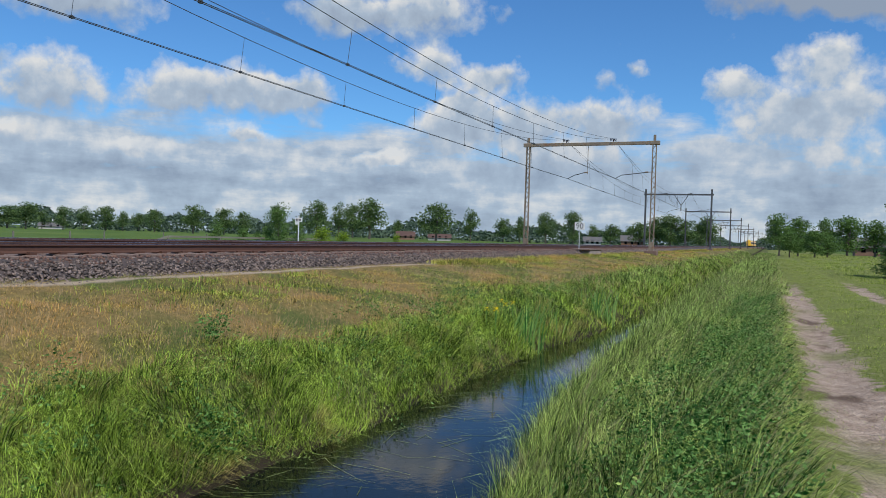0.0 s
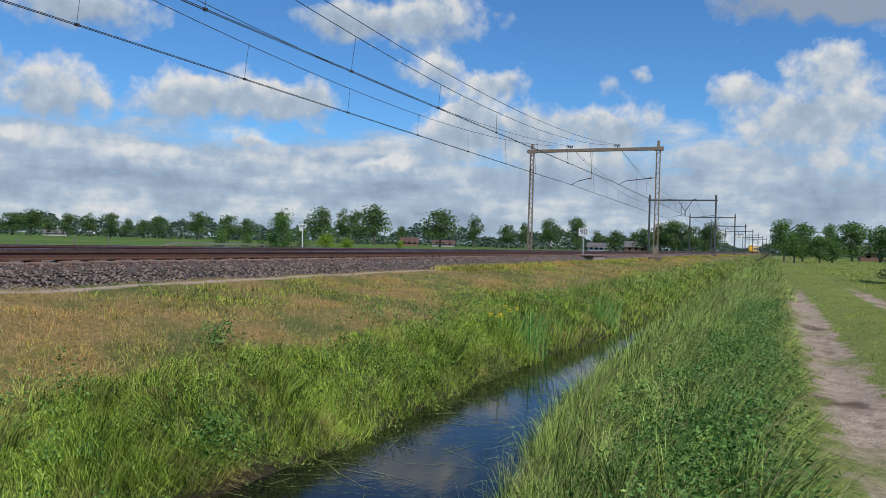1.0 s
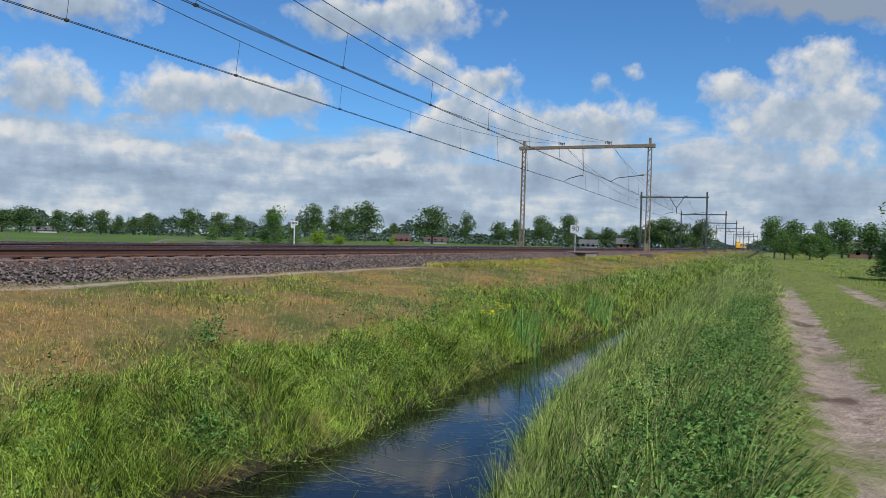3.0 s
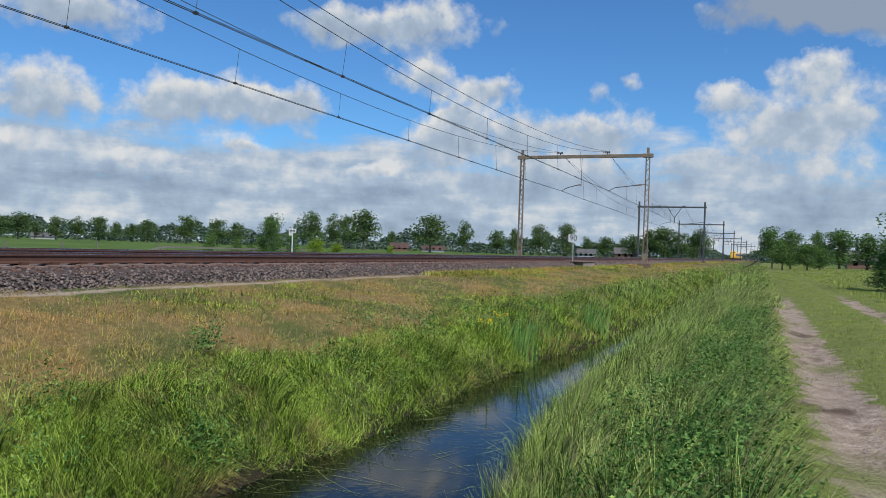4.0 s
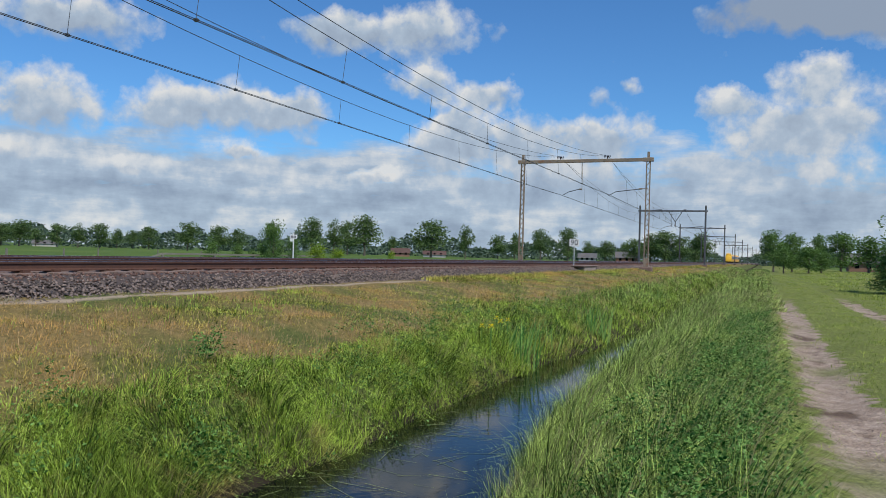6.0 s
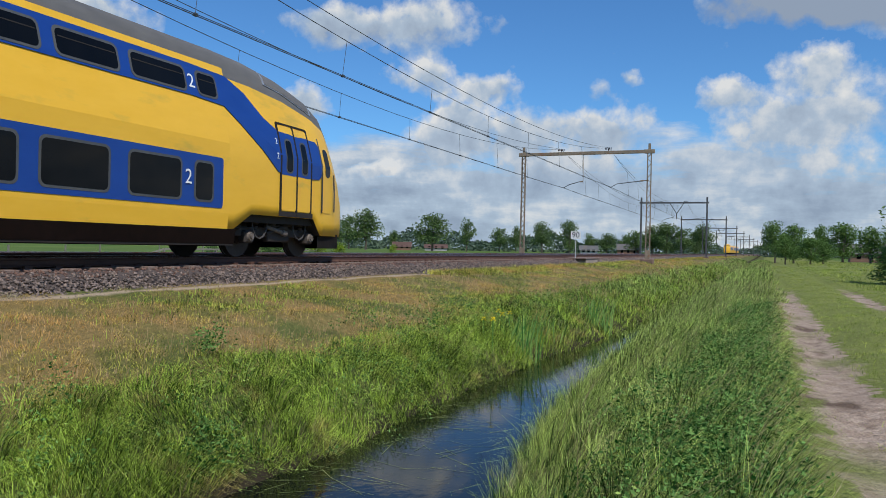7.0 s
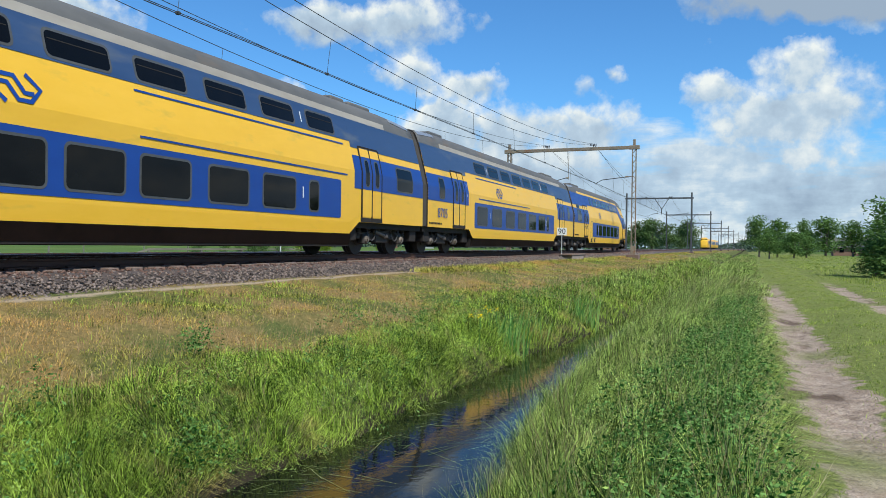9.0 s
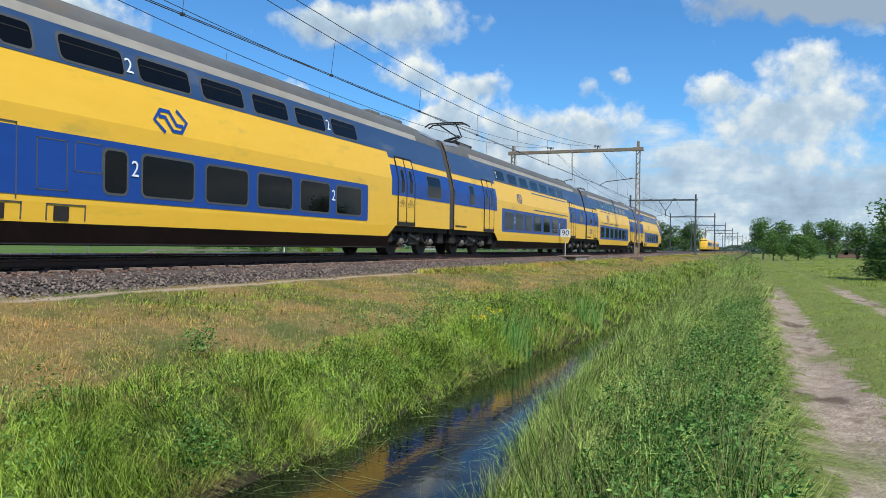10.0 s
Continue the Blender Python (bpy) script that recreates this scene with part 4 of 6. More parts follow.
def make_car(kind):
    """kind: head, plain, first or pantograph."""
    nose = kind == "head"
    L = HEAD if nose else CAR
    start = {"first": 0.38, "pantograph": -0.24}.get(kind, 0.0)      # cars differ a little in length at the rear
    back = 0.36 if kind == "first" else 0.0
    ahead = 0.65 if kind == "first" else 0.0
    hull = Hull(L if nose else L - 0.22, nose, start)
    labels = {"head": "yellow and blue double-deck leading railcar with a rounded nose", "pantograph": "yellow and blue double-deck railcar with a raised pantograph"}
    car = thing("double_deck_railcar", labels.get(kind, "yellow and blue double-deck middle railcar with grey roof"), "railcar", group="railcars of the double-deck train")
    part("body", hull_body(hull), [M["yellow"], M["roof_grey"], M["under"]], car, "yellow car body with a grey roof")
    near_end, far_end = {"head": (6.75, 19.0), "plain": (5.85, L - 6.9), "first": (5.65, L - 5.55), "pantograph": (6.05, L - 6.05)}[kind]
    for side in (1, -1):
        # livery
        part("lower_band", skin(hull, *rect(near_end, far_end, 1.05, 2.12, 0.08), 0.006, side), M["blue"], car, "blue band round the lower windows")
        if nose:
            low = [(5.25, 3.33), (8, 3.33), (12, 3.33), (16, 3.33), (18.2, 3.33), (19.2, 3.28), (19.7, 2.95), (20.4, 2.45), (21.0, 2.03), (21.6, 1.97), (22.3, 1.97), (22.85, 2.0), (22.97, 2.1)]
            high = [(5.25, 4.02), (8, 4.02), (12, 4.02), (16, 4.02), (18.2, 4.02), (19.4, 3.98), (20.0, 3.72), (20.6, 3.25), (21.1, 3.02), (21.6, 3.0), (22.3, 3.0), (22.85, 2.98), (22.97, 2.88)]
            part("upper_band", skin(hull, low, high, 0.016, side, 14), M["blue"], car, "blue band round the upper windows")
        else:
            part("upper_band", skin(hull, *rect(0.23 + start, L - 0.24, 3.33, 4.02), 0.006, side), M["blue_worn"], car, "weathered blue band round the upper windows")
            part("roof_edge", skin(hull, *rect(2.6, L - 2.6, 4.02, 4.20), 0.007, side, 1), M["roof_edge"], car, "pale dusty roof edge")
        ends = [(0.23, 5.25)] if nose else [(0.23 + start, 5.25 - back), (L - 5.25 + ahead, L - 0.24)]
        for a, b in ends:
            part("entrance_band", skin(hull, *rect(a, b, 1.95, 2.93), 0.006, side), M["blue"], car, "blue band across the entrance")
            part("shoulder", skin(hull, [(y, 3.16) for y in np.linspace(a, b, 9)], [(y, 4.0) for y in np.linspace(a, b, 9)], 0.007, side, 6), M["blue" if nose else "blue_worn"], car, "blue shoulder above the entrance")
        # doors and entrance windows
        add_door(car, hull, 3.5 - back, 4.8 - back, side, (1.95, 2.93))
        add_window(car, hull, *((1.27, 2.5) if kind in ("head", "plain") else (1.72, 2.2)), 2.08, 2.80, side)
        if nose:
            add_window(car, hull, 1.36, 2.2, 2.97, 3.15, side)
            add_door(car, hull, 21.1, 22.45, side, (1.98, 2.98))
            part("cab_door", skin(hull, *rect(23.05, 23.62, 1.15, 3.1, 0.08), 0.008, side), M["yellow"], car, "yellow cab door")
            part("cab_door_seal", skin(hull, *rect(23.01, 23.05, 1.15, 3.1), 0.010, side), M["seal"], car)
            part("cab_door_pane", skin(hull, *rect(23.2, 23.5, 2.1, 2.85, 0.12), 0.014, side), M["window_dark"], car)
            for y in (22.95, 23.7):
                b = bmesh.new()
                pts = [(side * (hull.across(y, z) + 0.06), y, z) for z in (1.2, 1.7, 2.2)]
                for p, q in zip(pts, pts[1:]):
                    rod(b, p, q, 0.018)
                part("grab_rail", b, M["rubber"], car)
        else:
            add_door(car, hull, L - 4.8 + ahead, L - 3.5 + ahead, side, (1.95, 2.93))
            if kind == "first":
                add_window(car, hull, L - 1.85, L - 1.37, 2.08, 2.80, side)
            else:
                add_window(car, hull, L - 2.35, L - 1.15, 2.08, 2.80, side)
        if kind in ("head", "plain"):
            for y in (3.82, 4.47) if nose else (L - 4.48, L - 3.83):
                bicycle_mark(car, hull, y, 1.68, side)
        # saloon windows
        if nose:
            low_w = [(8.2, 8.7), (9.1, 10.4), (10.9, 12.25), (12.7, 14.1), (14.55, 15.9), (16.4, 17.7), (18.15, 18.65)]
            up_w = [(6.5, 7.1), (7.75, 9.2), (9.55, 11.0), (11.4, 12.85), (13.2, 14.65), (15.0, 16.3), (16.65, 18.05), (18.45, 19.0)]
        elif kind == "first":
            low_w = [(6.0, 7.3), (8.05, 9.4), (10.15, 11.5), (12.2, 13.6), (14.2, 15.55), (16.2, 17.55), (18.02, 18.44)]
            up_w = [(6.3 + 1.90 * k, 7.70 + 1.90 * k) for k in range(7)]
        elif kind == "pantograph":
            low_w = [(6.45, 7.8), (8.2, 9.5), (9.92, 11.2)] + [(L - 9.75 - 1.96 * k, L - 8.4 - 1.96 * k) for k in range(3)] + [(L - 7.7, L - 7.28)]
            up_w = [(L - 7.46 - 2.03 * k, L - 6.1 - 2.03 * k) for k in range(7)]
        else:
            low_w = [(L - 16.9, L - 16.4)] + [(L - 8.75 - 1.81 * k, L - 7.35 - 1.81 * k) for k in range(5)]
            up_w = [(L - 18.8, L - 18.2)] + [(L - 8.6 - 1.81 * k, L - 7.2 - 1.81 * k) for k in range(6)]
        for a, b in low_w:
            add_window(car, hull, a, b, 1.20, 1.95, side, False)
        for a, b in up_w:
            add_window(car, hull, a, b, 3.42, 3.86, side, True, 0.012 if nose else 0.0)
        digit = "1" if kind == "first" else "2"
        marks = {"head": (("2", 8.9, 1.62), ("2", 17.92, 1.62), ("2", 9.37, 3.62), ("2", 18.25, 3.62)),
                 "first": (("1", 7.65, 1.62), ("2", 17.78, 1.62), ("1", 7.92, 3.62), ("2", 17.45, 3.62)),
                 "pantograph": (("2", 8.0, 1.62), ("1", L - 8.05, 1.62), ("2", L - 19.5, 3.62), ("1", L - 7.78, 3.62)),
                 "plain": (("2", L - 8.95, 1.66), ("2", L - 16.2, 1.66), ("2", L - 8.82, 3.62), ("2", L - 16.1, 3.62))}[kind]
        for text, y, z in marks:
            letters(text, 0.42, car, hull, y, z, side, M["white_ink"], "white class number")
        for y, z in ((5.03 - back, 2.75), (5.03 - back, 2.35)):
            letters(digit, 0.2, car, hull, y, z, side, M["white_ink"], "small white class number")
        emblem(car, hull, {"head": 9.8, "first": 9.2, "pantograph": L - 16.3, "plain": L - 15.2}[kind], 2.72, side)
        if nose:
            letters("2", 0.2, car, hull, 20.95, 2.75, side, M["white_ink"]), letters("2", 0.2, car, hull, 20.95, 2.4, side, M["white_ink"])
        # panel joints and hatches
        if kind in ("head", "plain"):
            for a, b, z0, z1 in ((5.95, 6.65, 0.98, 2.18), (5.95, 6.75, 0.66, 0.94), (7.2, 8.0, 0.66, 0.94)):
                for r in ((a, a + 0.02, z0, z1), (b - 0.02, b, z0, z1), (a, b, z1 - 0.02, z1)):
                    part("hatch_joint", skin(hull, *rect(*r), 0.009, side, 1), M["seal"], car)
            for y in (6.15, 7.35):
                part("hatch_hole", skin(hull, *rect(y, y + 0.3, 0.66, 0.9), 0.011, side, 1), M["under"], car)
        if kind == "plain":
            for a, b, z0, z1 in ((7.0, 7.6, 1.15, 2.0), (7.75, 8.35, 1.5, 2.02)):
                for r in ((a, a + 0.02, z0, z1), (b - 0.02, b, z0, z1), (a, b, z1 - 0.02, z1), (a, b, z0, z0 + 0.02)):
                    part("panel_joint", skin(hull, *rect(*r), 0.010, side, 1), M["seal"], car)
        if kind in ("first", "pantograph"):
            a, b = (6.2, 12.3) if kind == "first" else (L - 13.7, L - 5.7)
            part("trim_line", skin(hull, *rect(a, b, 3.17, 3.21), 0.009, side, 1), M["blue"], car)
            part("trim_line", skin(hull, *rect(a, b + (2.0 if kind == "first" else 0), 2.28, 2.32), 0.009, side, 1), M["blue"], car)
        bars(car, hull, 0.35 + start, 1.08, 9, 0.09, 0.07, 0.05, side, M["under"])
        if kind == "first":
            letters("8705", 0.50, car, hull, 2.0, 1.50, side, M["blue"], "dark blue unit number")
        # dark skirt between the bogies
        b = bmesh.new()
        lo_y, hi_y = 5.4, (19.5 if nose else L - 5.4)
        pts = [(side * 1.43, 0.63), (side * 1.36, 0.30), (side * 0.9, 0.24)]
        rings = [[b.verts.new((x, y, z)) for x, z in pts] for y in (lo_y, lo_y + 0.3, hi_y - 0.3, hi_y)]
        for p, q in zip(rings, rings[1:]):
            for k in range(2):
                b.faces.new((p[k], q[k], q[k + 1], p[k + 1]))
        bmesh.ops.solidify(b, geom=b.faces[:], thickness=0.02)
        part("skirt", b, M["skirt"], car, "dark sooty brown skirt")
    # underside, gangways, bogies, roof gear
    b = bmesh.new()
    box(b, (-1.3, 0.1 + start, 0.80), (1.3, 5.4, 0.98)), box(b, (-1.35, 5.4, 0.26), (1.35, 19.5 if nose else L - 5.4, 0.64)), box(b, (-1.3, 19.5 if nose else L - 5.4, 0.80), (1.3, L - (1.8 if nose else 0.1), 0.98))
    for y0, y1 in ((0.35 + start, 0.85 + start), (4.75, 5.35)) + (() if nose else ((L - 5.35, L - 4.75), (L - 0.85, L - 0.35))):
        c = bmesh.new()
        box(c, (-1.25, y0, 0.42), (1.25, y1, 0.9), 0.03)
        part("equipment_case", c, M["under"], car)
    part("underframe", b, M["under"], car)
    add_bogie(car, 2.75)
    add_bogie(car, 21.55 if nose else L - 2.75)
    b = bmesh.new()
    for i in range(9):
        y, inset = start - 0.23 + i * 0.0575, 0.03 + 0.05 * (i % 2)
        sec = [(1.44 - inset, 1.0), (1.44 - inset, 2.45), (1.32 - inset, 2.95), (1.06 - inset, 3.92), (0.84, 4.38), (0.5, 4.52 - inset), (0, 4.58 - inset)]
        ring = sec + [(-x, z) for x, z in sec[-2::-1]]
        r1 = [b.verts.new((x, y, z)) for x, z in ring]
        if i:
            for k in range(len(ring)):
                b.faces.new((r0[k], r0[(k + 1) % len(ring)], r1[(k + 1) % len(ring)], r1[k]))
        r0 = r1
    part("gangway", b, M["bellows"], car, "dark grey ribbed gangway bellows")
    for y0, y1 in ((2.7, 4.2), (4.5, 5.4)) if nose else ((2.7, 4.0), (L - 5.2, L - 4.4), (L - 4.1, L - 2.7)):
        b = bmesh.new()
        box(b, (-0.60, y0, 4.50), (0.60, y1, 4.74), 0.05)
        part("roof_unit", b, M["roof_grey"], car)
    for y0 in ((0.4,) if nose else (0.4 + start, L - 1.95)):
        for side in (1, -1):
            part("roof_vent", skin(hull, [(y, hull.top(y) - 0.27) for y in np.linspace(y0, y0 + 1.5, 6)], [(y, hull.top(y) - 0.13) for y in np.linspace(y0, y0 + 1.5, 6)], 0.012, side, 2), M["silver"], car, "pale louvred roof vent")
    if nose:
        # windscreen, lamps, coupler apron
        b = bmesh.new()
        ring = []
        for y, z in ((23.55, 3.86), (23.85, 3.6), (24.15, 3.3), (24.38, 2.9), (24.52, 2.6)):
            w = hull.across(y, z) * 0.9 + 0.02
            top = hull.top(y)
            ring.append([b.verts.new((x, y + 0.035, min(z, top) + 0.03)) for x in (-w, -w / 2, 0, w / 2, w)])
        for p, q in zip(ring, ring[1:]):
            for k in range(4):
                b.faces.new((p[k], p[k + 1], q[k + 1], q[k]))
        bmesh.ops.solidify(b, geom=b.faces[:], thickness=0.03)
        part("windscreen", b, M["window_dark"], car, "dark wrap-round windscreen")
        for s in (-1, 1):
            b = bmesh.new()
            rod(b, (s * 0.72, 24.6, 1.35), (s * 0.72, 24.86, 1.35), 0.11, n=14)
            part("headlight", b, M["silver"], car)
        b = bmesh.new()
        rings = [[b.verts.new((x, y, z)) for x, y in ((-1.3, 23.0), (-1.2, 24.2), (-0.75, 24.8), (0.75, 24.8), (1.2, 24.2), (1.3, 23.0))] for z in (0.22, 0.6)]
        for k in range(5):
            b.faces.new((rings[0][k], rings[0][k + 1], rings[1][k + 1], rings[1][k]))
        b.faces.new(rings[0][::-1])
        bmesh.ops.solidify(b, geom=b.faces[:], thickness=0.04)
        part("plough", b, M["under"], car)
        for side in (1, -1):
            ys = np.linspace(20.9, 23.0, 9)
            frame_ = part("roof_light", skin(hull, [(y, hull.top(y) - 0.46) for y in ys], [(y, hull.top(y) - 0.12) for y in ys], 0.012, side, 3), M["silver"], car, "pale frame of the sloping roof grille")
            ys = np.linspace(20.98, 22.92, 9)
            part("grille", skin(hull, [(y, hull.top(y) - 0.43) for y in ys], [(y, hull.top(y) - 0.15) for y in ys], 0.018, side, 3), M["roof_grey"], frame_)
    if kind == "pantograph":
        add_pantograph(car, 3.3)
    return car


def add_pantograph(car, y):
    b = bmesh.new()
    for s in (-0.55, 0.55):
        bar(b, (s, y - 0.9, 4.62), (s, y + 0.9, 4.62), 0.08, 0.08)
        rod(b, (s, y - 0.7, 4.5), (s, y - 0.7, 4.66), 0.08, n=8), rod(b, (s, y + 0.7, 4.5), (s, y + 0.7, 4.66), 0.08, n=8)
    bar(b, (-0.55, y - 0.8, 4.66), (0.55, y - 0.8, 4.66), 0.09, 0.09)
    p = part("pantograph", b, M["under"], car, "raised black current collector")
    p.location.z = 0.08
    b = bmesh.new()
    rod(b, (0, y - 0.8, 4.7), (0, y + 0.85, 5.12), 0.055)
    rod(b, (0.18, y - 0.6, 4.68), (0.12, y + 0.8, 5.06), 0.025)
    for s in (-1, 1):
        rod(b, (s * 0.12, y + 0.85, 5.12), (s * 0.4, y - 0.55, 5.44), 0.028)
    part("arm", b, M["under"], p)
    b = bmesh.new()
    for dy in (-0.75, -0.35):
        pts = [(-0.95, 5.33), (-0.75, 5.46), (0, 5.48), (0.75, 5.46), (0.95, 5.33)]
        for (x0, z0), (x1, z1) in zip(pts, pts[1:]):
            bar(b, (x0, y + dy, z0), (x1, y + dy, z1), 0.05, 0.05)
    for s in (-0.4, 0.4):
        bar(b, (s, y - 0.75, 5.44), (s, y - 0.35, 5.44), 0.04, 0.04)
    part("contact_strip", b, M["under"], p)


CARS = [make_car("head"), make_car("first"), make_car("plain"), make_car("pantograph")]
CARS = [CARS[0], CARS[1], CARS[3], CARS[2]]
SPEED, GAP_AT = 27.85, 8.10          # metres a second; the leading car's rear end at 7.5 s


# ---------------- the oncoming train, far off ----------------
def make_oncoming():
    cars = []
    for i in range(3):
        lead = i == 0
        L = 26.0
        car = thing("single_deck_railcar", "yellow-fronted railcar of an oncoming train with blue window band" if lead else "yellow and blue single-deck railcar behind the leading one", "railcar", group="railcars of the oncoming train")
        b = bmesh.new()
        stations = [(0.0, 0.62, 1.4), (0.5, 0.85, 2.9), (1.2, 0.97, 3.9), (2.6, 1.0, 4.35), (3.4, 1.0, 3.95), (L, 1.0, 3.95)] if lead else [(0.15, 1, 3.95), (L, 1, 3.95)]
        rings = []
        for y, w, h in stations:
            sec = [(1.35, 0.55), (1.42, 1.0), (1.42, min(3.0, h - 0.3)), (1.0, h - 0.1), (0.0, h)]
            ring = [b.verts.new((x * w, y, z)) for x, z in sec] + [b.verts.new((-x * w, y, z)) for x, z in sec[-2::-1]]
            rings.append(ring)
        for p, q in zip(rings, rings[1:]):
            for k in range(len(p) - 1):
                f = b.faces.new((p[k], p[k + 1], q[k + 1], q[k]))
                f.material_index = 1 if f.calc_center_median().z > 3.5 and f.calc_center_median().y > 3.0 else 0
            b.faces.new((p[-1], p[0], q[0], q[-1]))
        b.faces.new(rings[0]), b.faces.new(rings[-1][::-1])
        bmesh.ops.recalc_face_normals(b, faces=b.faces)
        part("body", b, [M["yellow"], M["roof_grey"]], car)
        for s in (-1, 1):
            b = bmesh.new()
            x = sorted((s * 1.40, s * 1.43))
            box(b, (x[0], 3.6, 1.75), (x[1], L - 0.3, 3.05))
            part("window_band", b, M["blue"], car, "blue band with dark windows")
            for k in range(9):
                b = bmesh.new()
                x = sorted((s * 1.42, s * 1.45))
                box(b, (x[0], 4.4 + k * 2.3, 2.05), (x[1], 6.0 + k * 2.3, 2.8))
                part("window", b, M["window_dark"], car)
        b = bmesh.new()
        for y in (4.0, L - 4.0):
            box(b, (-1.2, y - 1.8, 0.25), (1.2, y + 1.8, 0.75), 0.05)
            for ax in (-1.2, 1.2):
                rod(b, (-0.83, y + ax, 0.45), (0.83, y + ax, 0.45), 0.45, n=20)
        box(b, (-1.3, 6.5, 0.35), (1.3, L - 6.5, 0.7), 0.03)
        part("running_gear", b, M["under"], car)
        if lead:
            b = bmesh.new()
            for x in (-0.62, 0.62):
                box(b, (x - 0.5, 0.95, 3.05), (x + 0.5, 1.25, 3.75), 0.03)
            part("cab_window", b, M["window_dark"], car)
            b = bmesh.new()
            for x in (-0.6, 0.6):
                rod(b, (x, 0.12, 1.25), (x, 0.3, 1.25), 0.12, n=10)
            part("headlight", b, M["silver"], car)
        cars.append(car)
    return cars


ONCOMING = make_oncoming()


# ---------------- signs and small things along the line ----------------
def make_speed_sign():
    s = thing("speed_sign", "white square speed board reading 90 on a grey post", "sign", pose(-10.3, 44.9, 0.74, 0, 0, 14))
    b = bmesh.new()
    rod(b, (0, 0, -0.2), (0, 0, 1.9), 0.03, n=10)
    part("post", b, M["pole_grey"], s)
    b = bmesh.new()
    box(b, (-0.29, -0.05, 1.55), (0.29, -0.03, 2.0), 0.008)
    part("board", b, M["sign_white"], s, "white board with a black 90")
    cu = bpy.data.curves.new("figures", "FONT")
    cu.body, cu.size, cu.extrude, cu.align_x, cu.align_y = "90", 0.46, 0.002, "CENTER", "CENTER"
    cu.materials.append(M["ink"])
    f = new("numeral", cu)
    f.parent = s
    f.matrix_basis = pose(0, -0.056, 1.775, 90, 0, 0)
    b = bmesh.new()
    box(b, (-0.05, -0.035, 1.6), (0.05, 0.03, 1.95))
    part("bracket", b, M["pole_grey"], s)


make_speed_sign()


def make_white_sign():
    s = thing("lineside_sign", "small white lineside board on a pale post beyond the tracks", "sign", pose(-20.6, 30.8, 0.6, 0, 0, 30))
    b = bmesh.new()
    rod(b, (0, 0, -0.2), (0, 0, 1.85), 0.03, n=10)
    part("post", b, M["sign_white"], s)
    b = bmesh.new()
    box(b, (-0.17, -0.05, 1.55), (0.17, -0.03, 1.75), 0.006), box(b, (-0.17, -0.05, 1.42), (0.02, -0.03, 1.54), 0.006)
    part("board", b, M["sign_white"], s)
    b = bmesh.new()
    for k in range(4):
        box(b, (-0.12 + k * 0.065, -0.056, 1.6), (-0.08 + k * 0.065, -0.05, 1.7))
    part("marking", b, M["ink"], s)


make_white_sign()


def make_crossing_slab():
    s = thing("cable_trough", "low concrete slab with a rusty cover beside the ballast", "trackside cover", pose(-10.15, 47.0, 0.72))
    b = bmesh.new()
    box(b, (-0.45, -1.8, -0.1), (0.45, 1.6, 0.38), 0.03)
    part("slab", b, M["concrete"], s)
    b = bmesh.new()
    box(b, (-0.55, -2.2, 0.38), (0.5, 1.9, 0.46), 0.02)
    part("cover", b, M["sleeper"], s, "rusty brown cover plate")


make_crossing_slab()


def make_guard_rail():
    g = thing("field_gate_rail", "weathered wooden field rail on short posts", "fence", pose(0, 0, 0))
    pts = [(-26.3, 26.6, 0.85), (-25.6, 27.6, 1.28), (-25.2, 34.0, 1.28), (-24.8, 40.0, 1.28)]
    for p, q in zip(pts, pts[1:]):
        b = bmesh.new()
        bar(b, p, q, 0.07, 0.09)
        part("rail", b, M["old_wood"], g)
    for x, y in ((-25.6, 27.6), (-25.4, 31), (-25.2, 34), (-25.0, 37), (-24.8, 40)):
        b = bmesh.new()
        bar(b, (x, y, -0.2), (x, y, 1.25), 0.09, 0.09)
        part("post", b, M["old_wood"], g)


make_guard_rail()
for x, y in ((-60, 52), (-75, 70), (-52, 40), (-90, 96), (-66, 78)):
    b = bmesh.new()
    bar(b, (x, y, -0.2), (x, y, 1.15), 0.12, 0.12)
    tagged(part("field_post", b, M["old_wood"]), "short weathered fence post in the green field", "fence post", group="field posts")


# ---------------- grass ----------------
def blades(x, y, z, h, w, lean_x, lean_y, rng, segs=3):
    """Bent, tapering blades as arrays of corners and faces."""
    n = len(x)
    face = rng.random(n) * 6.283
    fx, fy = np.cos(face) * w / 2, np.sin(face) * w / 2
    lev = np.array([0, 0.4, 0.75, 1.0]) if segs == 3 else np.array([0, 0.55, 1.0])
    wid = np.array([1.0, 0.85, 0.5]) if segs == 3 else np.array([1.0, 0.7])
    lean = np.hypot(lean_x, lean_y) + 1e-6
    rows = []
    for i, t in enumerate(lev):
        out = t ** 1.8
        drop = np.sqrt(np.maximum(0.05, 1 - np.minimum(0.95, (lean * out) ** 2 * 0.8)))
        px, py, pz = x + lean_x * h * out, y + lean_y * h * out, z + h * t * drop
        if i < len(lev) - 1:
            rows += [np.stack((px - fx * wid[i], py - fy * wid[i], pz), -1), np.stack((px + fx * wid[i], py + fy * wid[i], pz), -1)]
        else:
            rows.append(np.stack((px, py, pz), -1))
    v = np.stack(rows, 1)
    k = v.shape[1]
    base = (np.arange(n) * k)[:, None]
    if segs == 3:
        pat, sizes = np.array([0, 1, 3, 2, 2, 3, 5, 4, 4, 5, 6]), np.array([4, 4, 3])
    else:
        pat, sizes = np.array([0, 1, 3, 2, 2, 3, 4]), np.array([4, 3])
    return v.reshape(-1, 3), (base + pat).ravel(), np.tile(sizes, n)


